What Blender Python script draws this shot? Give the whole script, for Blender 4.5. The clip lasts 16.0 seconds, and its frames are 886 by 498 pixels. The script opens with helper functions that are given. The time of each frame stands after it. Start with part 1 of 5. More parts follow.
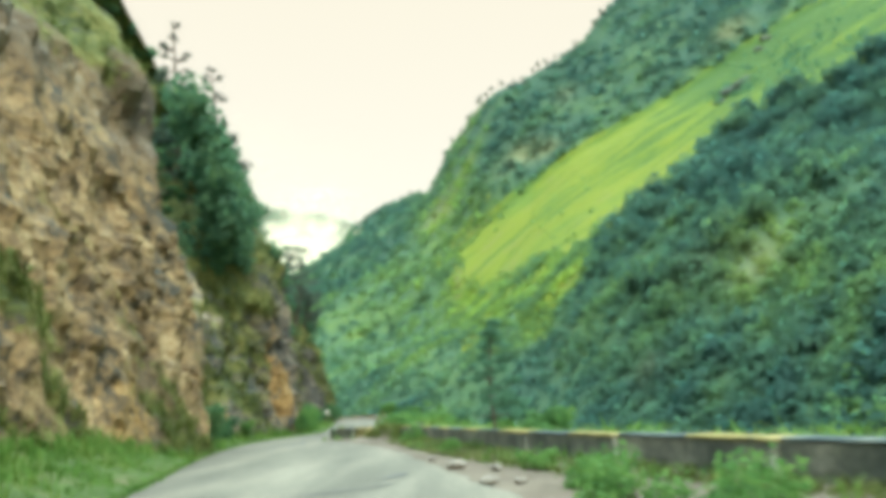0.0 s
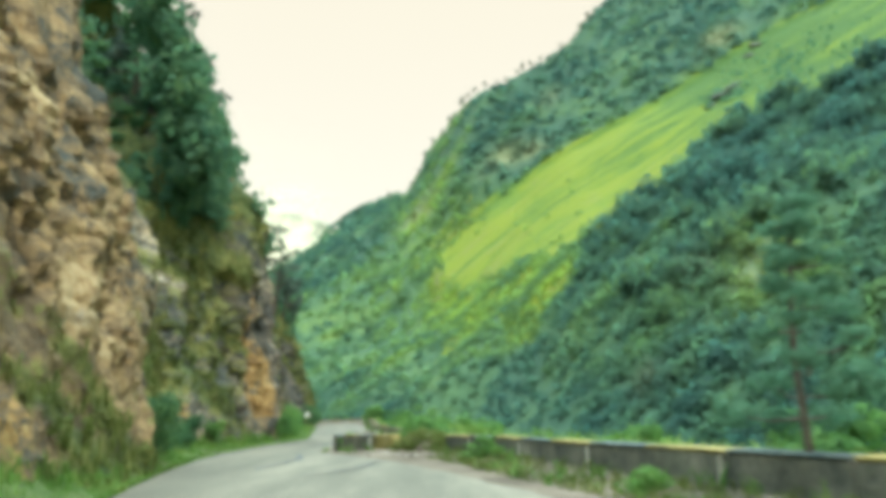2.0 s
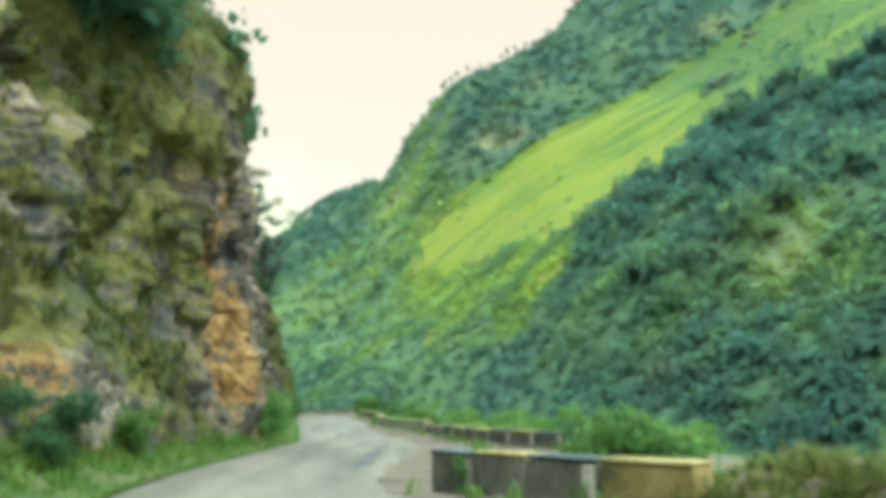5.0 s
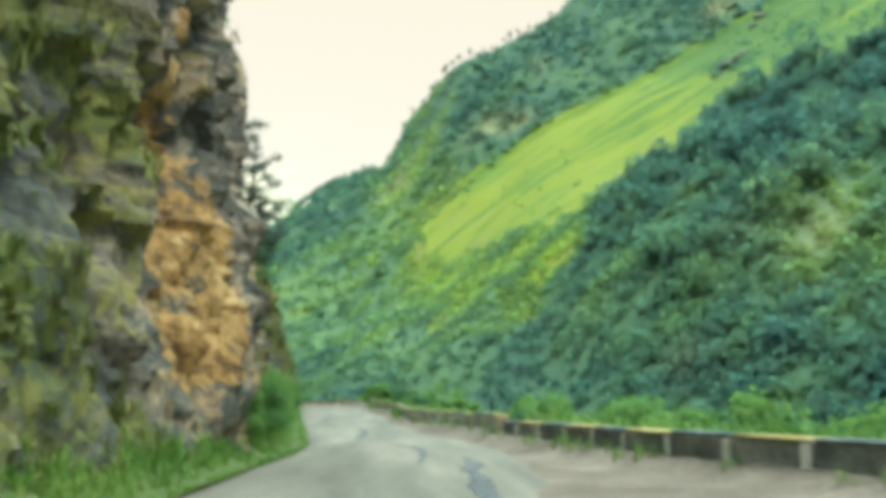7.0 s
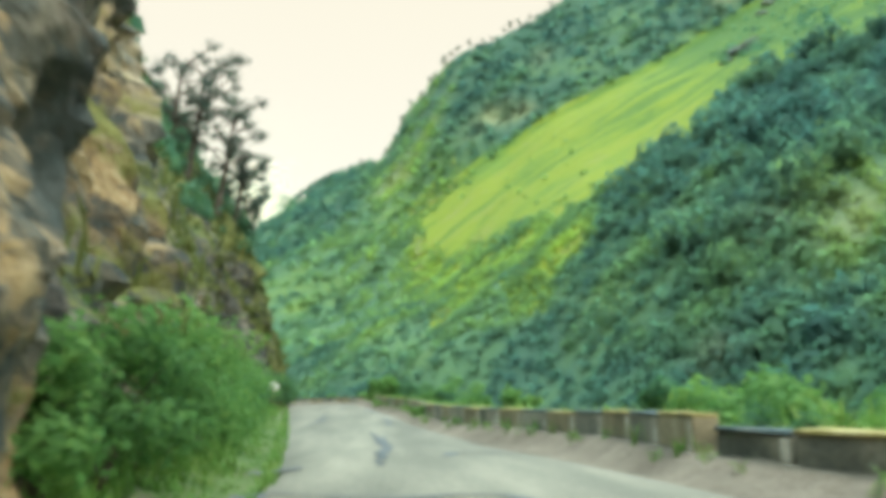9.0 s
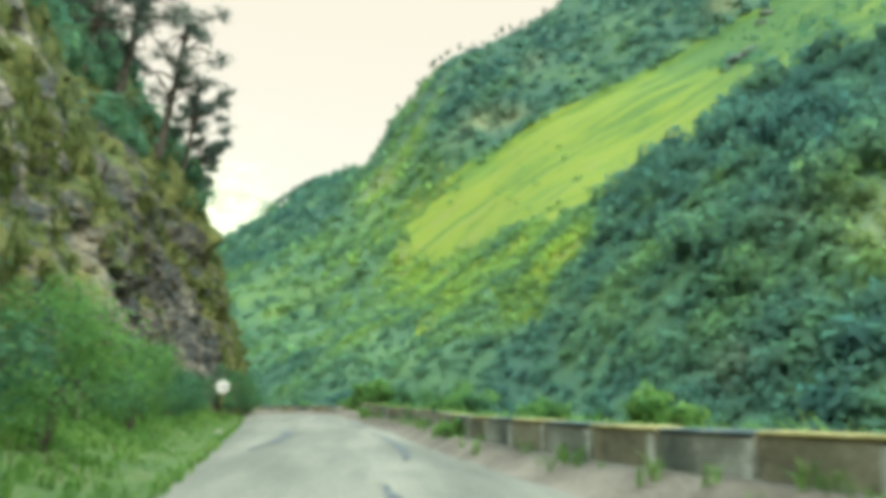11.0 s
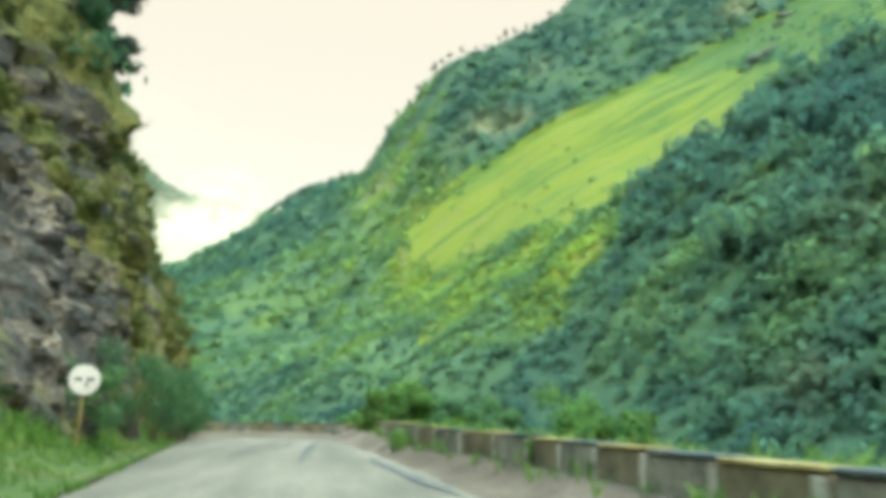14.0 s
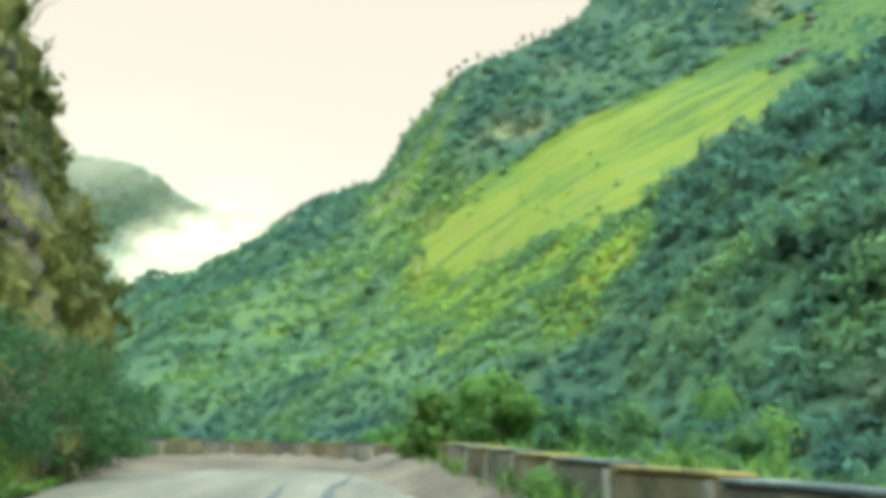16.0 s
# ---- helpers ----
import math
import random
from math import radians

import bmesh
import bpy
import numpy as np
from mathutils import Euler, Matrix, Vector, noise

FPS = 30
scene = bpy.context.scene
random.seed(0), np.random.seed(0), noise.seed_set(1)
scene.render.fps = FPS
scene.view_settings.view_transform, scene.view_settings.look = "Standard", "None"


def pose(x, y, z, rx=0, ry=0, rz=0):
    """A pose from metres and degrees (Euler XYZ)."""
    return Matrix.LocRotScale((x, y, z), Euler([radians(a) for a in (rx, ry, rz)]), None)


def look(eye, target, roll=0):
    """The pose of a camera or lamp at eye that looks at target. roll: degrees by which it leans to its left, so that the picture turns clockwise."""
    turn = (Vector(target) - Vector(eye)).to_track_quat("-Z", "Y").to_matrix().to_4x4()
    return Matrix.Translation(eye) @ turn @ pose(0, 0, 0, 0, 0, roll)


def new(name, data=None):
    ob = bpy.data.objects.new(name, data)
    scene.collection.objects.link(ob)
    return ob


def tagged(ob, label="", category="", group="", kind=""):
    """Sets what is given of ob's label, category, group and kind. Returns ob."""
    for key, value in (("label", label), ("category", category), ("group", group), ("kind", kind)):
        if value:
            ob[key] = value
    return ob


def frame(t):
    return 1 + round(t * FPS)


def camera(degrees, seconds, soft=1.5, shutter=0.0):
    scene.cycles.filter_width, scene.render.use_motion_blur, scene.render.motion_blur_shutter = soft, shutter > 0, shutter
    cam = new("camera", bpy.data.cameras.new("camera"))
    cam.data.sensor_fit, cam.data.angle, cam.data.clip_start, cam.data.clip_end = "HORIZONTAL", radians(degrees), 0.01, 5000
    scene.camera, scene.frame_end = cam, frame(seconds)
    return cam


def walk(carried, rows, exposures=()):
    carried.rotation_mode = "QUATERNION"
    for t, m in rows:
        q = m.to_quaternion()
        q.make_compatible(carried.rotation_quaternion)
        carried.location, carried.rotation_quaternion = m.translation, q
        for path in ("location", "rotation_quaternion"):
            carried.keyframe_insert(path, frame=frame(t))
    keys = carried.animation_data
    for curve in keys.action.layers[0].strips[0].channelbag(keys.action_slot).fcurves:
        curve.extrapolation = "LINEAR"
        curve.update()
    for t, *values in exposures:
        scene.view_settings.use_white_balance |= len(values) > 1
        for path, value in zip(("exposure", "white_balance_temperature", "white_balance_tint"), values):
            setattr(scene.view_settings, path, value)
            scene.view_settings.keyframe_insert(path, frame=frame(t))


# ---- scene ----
cam = camera(50.9, 16.0, soft=6.3, shutter=0.5)
# seconds, x, y, z, yaw, pitch, roll
ROWS = [
    (0, -0.037, 0.000, 1.503, -0.00, 9.69, 3.30),
    (0.5, -0.950, 4.042, 1.509, -0.35, 9.73, 2.87),
    (1, -1.775, 7.963, 1.507, -1.05, 9.90, 2.66),
    (1.5, -2.593, 12.124, 1.488, -1.44, 9.92, 2.35),
    (2, -3.376, 15.971, 1.439, -1.86, 9.99, 2.06),
    (2.5, -4.113, 19.943, 1.404, -2.30, 9.83, 1.86),
    (3, -4.883, 23.984, 1.384, -2.69, 9.83, 1.63),
    (3.5, -5.651, 28.354, 1.380, -3.02, 9.69, 1.32),
    (4, -6.356, 32.642, 1.373, -3.47, 9.64, 1.21),
    (6.5, -8.692, 50.545, 1.300, -4.15, 9.24, 0.71),
    (7, -9.040, 54.253, 1.259, -4.06, 9.06, 0.85),
    (7.5, -9.326, 58.145, 1.198, -3.99, 9.12, 0.77),
    (8, -9.513, 61.940, 1.135, -4.03, 8.98, 0.85),
    (8.5, -9.649, 65.931, 1.097, -4.04, 9.09, 1.02),
    (9, -9.739, 69.714, 1.006, -4.23, 9.00, 1.03),
    (11.5, -10.355, 91.724, 0.847, -5.76, 10.05, -0.37),
    (12, -10.479, 95.944, 0.869, -5.89, 10.27, -0.35),
    (12.5, -10.623, 100.299, 0.895, -6.14, 10.37, -0.39),
    (13, -10.750, 104.470, 0.934, -6.11, 10.51, -0.51),
    (13.5, -10.900, 108.791, 0.968, -6.08, 10.63, -0.70),
    (14, -11.043, 112.744, 1.021, -6.00, 10.78, -0.73),
    (14.5, -11.235, 116.937, 1.067, -5.91, 11.01, -0.85),
    (15, -11.327, 120.928, 1.107, -5.81, 11.18, -0.74),
    (15.5, -11.486, 125.064, 1.165, -5.60, 11.48, -0.94),
    (16, -11.609, 128.748, 1.212, -5.31, 11.66, -1.04),
]
walk(cam, [(t, pose(x, y, z, 90 + pitch, roll, yaw)) for t, x, y, z, yaw, pitch, roll in ROWS], [(0.0, 0.87), (16.0, 0.87)])

# ---- world and sun ----
world = bpy.data.worlds.new("overcast_sky")
scene.world = world
world.use_nodes = True
wn, wl = world.node_tree.nodes, world.node_tree.links
wn.clear()
sky = wn.new("ShaderNodeTexSky")
sky.sky_type, sky.sun_disc = "NISHITA", False
sky.sun_elevation, sky.sun_rotation = radians(52), radians(150)
dim = wn.new("ShaderNodeVectorMath")
dim.operation = "SCALE"
dim.inputs["Scale"].default_value = 0.03
wl.new(sky.outputs[0], dim.inputs[0])
where = wn.new("ShaderNodeTexCoord")
split = wn.new("ShaderNodeSeparateXYZ")
wl.new(where.outputs["Generated"], split.inputs[0])
height = wn.new("ShaderNodeMapRange")
height.inputs["From Min"].default_value, height.inputs["From Max"].default_value = 0.46, 0.95
wl.new(split.outputs[2], height.inputs[0])
veil = wn.new("ShaderNodeMix")
veil.data_type = "RGBA"
veil.inputs["A"].default_value = (0.508, 0.458, 0.326, 1)
veil.inputs["B"].default_value = (2.2, 3.2, 3.5, 1)
wl.new(height.outputs[0], veil.inputs["Factor"])
both = wn.new("ShaderNodeVectorMath")
both.operation = "ADD"
wl.new(dim.outputs[0], both.inputs[0])
wl.new(veil.outputs["Result"], both.inputs[1])
bg = wn.new("ShaderNodeBackground")
bg.inputs["Strength"].default_value = 0.98
wl.new(both.outputs[0], bg.inputs["Color"])
wl.new(bg.outputs[0], wn.new("ShaderNodeOutputWorld").inputs[0])

sun = new("sun", bpy.data.lights.new("sun", "SUN"))
sun.data.energy, sun.data.angle, sun.data.color = 1.4, radians(12), (1.0, 0.95, 0.86)
sun.matrix_world = look((40, -60, 110), (0, 0, 0))


# ---- small tools ----
def smooth(a, b, x):
    u = np.clip((x - a) / (b - a), 0.0, 1.0)
    return u * u * (3 - 2 * u)


def line(points, step):
    """Even points along a rounded polyline."""
    p = np.array(points, float)
    for _ in range(2):
        q = np.empty((2 * len(p), p.shape[1]))
        q[0::2][:-1] = 0.75 * p[:-1] + 0.25 * p[1:]
        q[1::2][:-1] = 0.25 * p[:-1] + 0.75 * p[1:]
        p = np.vstack([p[:1], q[:-2], p[-1:]])
    s = np.r_[0, np.cumsum(np.linalg.norm(np.diff(p[:, :2], axis=0), axis=1))]
    at = np.linspace(0, s[-1], max(2, int(round(s[-1] / step)) + 1))
    return np.stack([np.interp(at, s, p[:, k]) for k in range(p.shape[1])], 1)


def mesh_from(name, verts, faces, mats, shade=False, index=None):
    """A mesh from arrays; faces all of one size."""
    verts, faces = np.asarray(verts, np.float32), np.asarray(faces, np.int32)
    me = bpy.data.meshes.new(name)
    n, k = faces.shape
    me.vertices.add(len(verts))
    me.vertices.foreach_set("co", verts.ravel())
    me.loops.add(n * k)
    me.loops.foreach_set("vertex_index", faces.ravel())
    me.polygons.add(n)
    me.polygons.foreach_set("loop_start", np.arange(0, n * k, k, dtype=np.int32))
    me.polygons.foreach_set("loop_total", np.full(n, k, np.int32))
    if index is not None:
        me.polygons.foreach_set("material_index", np.asarray(index, np.int32))
    me.polygons.foreach_set("use_smooth", np.full(n, shade))
    for m in mats if isinstance(mats, (list, tuple)) else [mats]:
        me.materials.append(m)
    me.update(calc_edges=True)
    return me


def grid_faces(rows, cols):
    i = np.arange(rows - 1)[:, None] * cols + np.arange(cols - 1)[None]
    return np.stack([i, i + 1, i + cols + 1, i + cols], -1).reshape(-1, 4)


def part(name, me, parent, label=""):
    """One mesh object under a thing or a part; me is a mesh or a bmesh with its material."""
    ob = new(name, me)
    ob.parent = parent
    return tagged(ob, label)


def fbm(p, octaves=3, rough=0.5):
    """Layered noise, about -1 to 1."""
    total, amp, v = 0.0, 1.0, Vector(p)
    for _ in range(octaves):
        total += amp * noise.noise(v)
        v, amp = v * 2.03, amp * rough
    return total


# ---- materials ----
def material(name, stops, scale=1.0, rough=0.9, bump=0.3, detail=6.0, grain=0.0, island=0.0, spread=None, distortion=0.0, fine=12.0):
    """Colours from layered noise at two scales, with relief. stops: (position, colour)."""
    m = bpy.data.materials.new(name)
    m.use_nodes = True
    n, l = m.node_tree.nodes, m.node_tree.links
    shader = n["Principled BSDF"]
    shader.inputs["Roughness"].default_value = rough
    shader.inputs["Specular IOR Level"].default_value = 0.25
    pos = n.new("ShaderNodeNewGeometry")
    big = n.new("ShaderNodeTexNoise")
    big.inputs["Scale"].default_value, big.inputs["Detail"].default_value, big.inputs["Roughness"].default_value = scale, detail, 0.62
    big.inputs["Distortion"].default_value = distortion
    if spread:
        squash = n.new("ShaderNodeVectorMath")
        squash.operation = "MULTIPLY"
        squash.inputs[1].default_value = spread
        l.new(pos.outputs["Position"], squash.inputs[0])
        source = squash.outputs[0]
    else:
        source = pos.outputs["Position"]
    l.new(source, big.inputs["Vector"])
    small = n.new("ShaderNodeTexNoise")
    small.inputs["Scale"].default_value, small.inputs["Detail"].default_value = scale * fine, 4.0
    l.new(source, small.inputs["Vector"])
    value = n.new("ShaderNodeMath")
    value.operation = "MULTIPLY_ADD"
    value.inputs[1].default_value, value.inputs[2].default_value = grain, -grain / 2
    l.new(small.outputs["Fac"], value.inputs[0])
    total = n.new("ShaderNodeMath")
    l.new(big.outputs["Fac"], total.inputs[0])
    l.new(value.outputs[0], total.inputs[1])
    last = total
    if island:
        own = n.new("ShaderNodeMath")
        own.operation = "MULTIPLY_ADD"
        own.inputs[1].default_value, own.inputs[2].default_value = island, -island / 2
        l.new(pos.outputs["Random Per Island"], own.inputs[0])
        last = n.new("ShaderNodeMath")
        l.new(total.outputs[0], last.inputs[0])
        l.new(own.outputs[0], last.inputs[1])
    ramp = n.new("ShaderNodeValToRGB")
    el = ramp.color_ramp.elements
    while len(el) < len(stops):
        el.new(0.5)
    for e, (at, colour) in zip(el, stops):
        e.position, e.color = at, (*colour, 1)
    l.new(last.outputs[0], ramp.inputs[0])
    l.new(ramp.outputs[0], shader.inputs["Base Color"])
    if bump:
        b = n.new("ShaderNodeBump")
        b.inputs["Strength"].default_value, b.inputs["Distance"].default_value = bump, 0.25 / scale
        l.new(total.outputs[0], b.inputs["Height"])
        l.new(b.outputs[0], shader.inputs["Normal"])
    return m


ASPHALT = material("worn_asphalt", [(0.3, (0.088, 0.082, 0.061)), (0.5, (0.15, 0.137, 0.10)), (0.72, (0.243, 0.215, 0.157))], 0.5, 0.75, 0.15, grain=0.25, fine=30, spread=(1.3, 0.16, 1))
PATCH = material("dark_tar", [(0.3, (0.05, 0.055, 0.055)), (0.7, (0.12, 0.125, 0.12))], 1.5, 0.7, 0.2, grain=0.2)
GRAVEL = material("dusty_gravel", [(0.3, (0.078, 0.06, 0.041)), (0.5, (0.138, 0.108, 0.076)), (0.7, (0.21, 0.167, 0.122))], 0.5, 0.95, 0.4, grain=0.35, fine=20)
GRASSLAND = material("lime_grassland", [(0.30, (0.045, 0.095, 0.016)), (0.42, (0.085, 0.138, 0.016)), (0.52, (0.136, 0.172, 0.012)), (0.62, (0.158, 0.182, 0.015)), (0.74, (0.16, 0.152, 0.07))], 0.045, 0.95, 0.6, detail=10, grain=0.35, fine=9, spread=(0.28, 1.0, 0.3), distortion=1.2)
FLOOR = material("wooded_slope_soil", [(0.25, (0.034, 0.078, 0.046)), (0.5, (0.062, 0.116, 0.045)), (0.64, (0.092, 0.145, 0.038)), (0.78, (0.135, 0.165, 0.038))], 0.03, 0.95, 0.5, detail=9, grain=0.3)
VERGE = material("verge_turf", [(0.3, (0.035, 0.065, 0.018)), (0.5, (0.07, 0.11, 0.028)), (0.7, (0.14, 0.125, 0.065))], 0.7, 0.95, 0.4, grain=0.3)
DARK_WALL = material("damp_concrete", [(0.28, (0.045, 0.05, 0.04)), (0.44, (0.095, 0.095, 0.075)), (0.58, (0.18, 0.165, 0.125)), (0.72, (0.32, 0.29, 0.22))], 0.8, 0.9, 0.3, grain=0.3, island=0.2)
TAN_WALL = material("stained_tan_plaster", [(0.28, (0.08, 0.072, 0.05)), (0.44, (0.20, 0.165, 0.10)), (0.58, (0.30, 0.245, 0.15)), (0.72, (0.44, 0.375, 0.26))], 0.9, 0.9, 0.3, grain=0.3)
CONCRETE = material("stained_concrete", [(0.28, (0.08, 0.085, 0.07)), (0.44, (0.18, 0.17, 0.13)), (0.58, (0.31, 0.28, 0.215)), (0.72, (0.47, 0.42, 0.33))], 0.8, 0.9, 0.3, grain=0.3, island=0.2)
YELLOW = material("faded_yellow_paint", [(0.3, (0.11, 0.10, 0.05)), (0.48, (0.27, 0.21, 0.065)), (0.7, (0.42, 0.34, 0.16))], 1.2, 0.8, 0.2, grain=0.4)
BLACK = material("faded_black_paint", [(0.3, (0.03, 0.045, 0.045)), (0.55, (0.08, 0.10, 0.095)), (0.75, (0.24, 0.25, 0.20))], 1.2, 0.8, 0.2, grain=0.4)
WHITE = material("chipped_white_paint", [(0.28, (0.13, 0.115, 0.085)), (0.42, (0.33, 0.295, 0.225)), (0.60, (0.62, 0.56, 0.46))], 2.5, 0.8, 0.2, grain=0.4)
STONE = material("pale_stone", [(0.3, (0.13, 0.11, 0.085)), (0.6, (0.30, 0.265, 0.21))], 3.0, 0.9, 0.4, grain=0.3)
BARK = material("grey_bark", [(0.3, (0.05, 0.04, 0.03)), (0.7, (0.15, 0.12, 0.09))], 3.0, 0.9, 0.5)


def foliage(name, stops, scale, island=0.35, through_light=0.42):
    """Leaves that let some light through."""
    m = material(name, stops, scale, 0.75, 0, island=island)
    n, l = m.node_tree.nodes, m.node_tree.links
    shader, end = n["Principled BSDF"], n["Material Output"]
    thin = n.new("ShaderNodeBsdfTranslucent")
    mix = n.new("ShaderNodeMixShader")
    mix.inputs[0].default_value = through_light
    l.new(shader.inputs["Base Color"].links[0].from_socket, thin.inputs["Color"])
    l.new(shader.outputs[0], mix.inputs[1])
    l.new(thin.outputs[0], mix.inputs[2])
    l.new(mix.outputs[0], end.inputs["Surface"])
    return m



def attribute_ramp(m, name, stops):
    """Another colour ramp on the material's own noise, blended in by a value of the mesh."""
    n, l = m.node_tree.nodes, m.node_tree.links
    old = n["Principled BSDF"].inputs["Base Color"].links[0].from_socket
    users = [link.to_socket for link in old.links]
    ramp = n.new("ShaderNodeValToRGB")
    el = ramp.color_ramp.elements
    while len(el) < len(stops):
        el.new(0.5)
    for e, (at, colour) in zip(el, stops):
        e.position, e.color = at, (*colour, 1)
    first = [x for x in n if x.bl_idname == "ShaderNodeValToRGB"][0]
    l.new(first.inputs[0].links[0].from_socket, ramp.inputs[0])
    value = n.new("ShaderNodeAttribute")
    value.attribute_name = name
    mix = n.new("ShaderNodeMix")
    mix.data_type = "RGBA"
    l.new(value.outputs["Fac"], mix.inputs["Factor"])
    l.new(old, mix.inputs["A"])
    l.new(ramp.outputs[0], mix.inputs["B"])
    for u in users:
        l.new(mix.outputs["Result"], u)
    return m


def shift_by(m, name, gain):
    """Move along the material's colour ramp by a value of the mesh, 0.5 being neutral."""
    n, l = m.node_tree.nodes, m.node_tree.links
    ramp = [x for x in n if x.bl_idname == "ShaderNodeValToRGB"][0]
    source = ramp.inputs[0].links[0].from_socket
    value = n.new("ShaderNodeAttribute")
    value.attribute_name = name
    more = n.new("ShaderNodeMath")
    more.operation = "MULTIPLY_ADD"
    more.inputs[1].default_value, more.inputs[2].default_value = gain, -gain / 2
    l.new(value.outputs["Fac"], more.inputs[0])
    both = n.new("ShaderNodeMath")
    l.new(source, both.inputs[0])
    l.new(more.outputs[0], both.inputs[1])
    l.new(both.outputs[0], ramp.inputs[0])
    return m


DRY_STOPS = [(0.3, (0.16, 0.17, 0.075)), (0.55, (0.26, 0.225, 0.125)), (0.75, (0.34, 0.28, 0.18))]
# The lowest stop is teal: ridge haze and valley shade mixed into leaf colour.
FOREST = foliage("mountain_leaves", [(0.05, (0.052, 0.128, 0.097)), (0.3, (0.088, 0.18, 0.10)), (0.5, (0.135, 0.237, 0.08)), (0.7, (0.195, 0.31, 0.07)), (0.95, (0.285, 0.39, 0.052))], 0.05, 0.08, 0.7)
shift_by(FOREST, "tone", 0.95)
attribute_ramp(FOREST, "dry", DRY_STOPS)
shift_by(FLOOR, "tone", 0.5)
shift_by(GRASSLAND, "tone", 0.42)
attribute_ramp(FLOOR, "dry", DRY_STOPS)
# Forest and scrub leaves carry haze in their colour: more red and blue.
LEAF = foliage("forest_leaves", [(0.2, (0.085, 0.19, 0.125)), (0.5, (0.115, 0.245, 0.14)), (0.8, (0.17, 0.30, 0.12))], 0.02, 0.12, 0.6)
SCRUB = foliage("scrub_leaves", [(0.2, (0.08, 0.19, 0.11)), (0.5, (0.13, 0.26, 0.11)), (0.8, (0.20, 0.33, 0.10))], 0.02, 0.3, 0.6)
LIME_LEAF = foliage("lime_scrub_leaves", [(0.2, (0.115, 0.245, 0.08)), (0.5, (0.16, 0.30, 0.08)), (0.8, (0.215, 0.35, 0.085))], 0.03, 0.25, 0.6)
BRIGHT_LEAF = foliage("bright_leaves", [(0.2, (0.075, 0.175, 0.06)), (0.5, (0.13, 0.27, 0.07)), (0.8, (0.23, 0.36, 0.085))], 0.3, 0.3, 0.6)
DARK_LEAF = foliage("dark_leaves", [(0.2, (0.045, 0.12, 0.068)), (0.5, (0.07, 0.172, 0.074)), (0.8, (0.13, 0.235, 0.07))], 0.3, 0.35, 0.5)
CLIFFTOP_LEAF = foliage("clifftop_leaves", [(0.2, (0.07, 0.16, 0.10)), (0.5, (0.105, 0.215, 0.115)), (0.8, (0.165, 0.28, 0.11))], 0.3, 0.3, 0.62)
BLADE = foliage("grass_blades", [(0.2, (0.065, 0.155, 0.035)), (0.5, (0.115, 0.235, 0.04)), (0.8, (0.24, 0.31, 0.08))], 0.25)
DRY_BLADE = foliage("olive_grass", [(0.2, (0.06, 0.095, 0.025)), (0.5, (0.12, 0.15, 0.035)), (0.8, (0.21, 0.21, 0.07))], 0.25)
AIRY = foliage("greyish_needles", [(0.2, (0.06, 0.09, 0.07)), (0.5, (0.09, 0.125, 0.095)), (0.8, (0.14, 0.165, 0.11))], 0.3, through_light=0.35)
RIDGE_NEEDLE = foliage("blue_green_needles", [(0.2, (0.06, 0.11, 0.075)), (0.5, (0.085, 0.155, 0.095)), (0.8, (0.12, 0.19, 0.10))], 0.3, through_light=0.4)
PINE = foliage("pine_needles", [(0.2, (0.03, 0.06, 0.05)), (0.5, (0.06, 0.10, 0.07)), (0.8, (0.10, 0.13, 0.08))], 0.3, through_light=0.15)


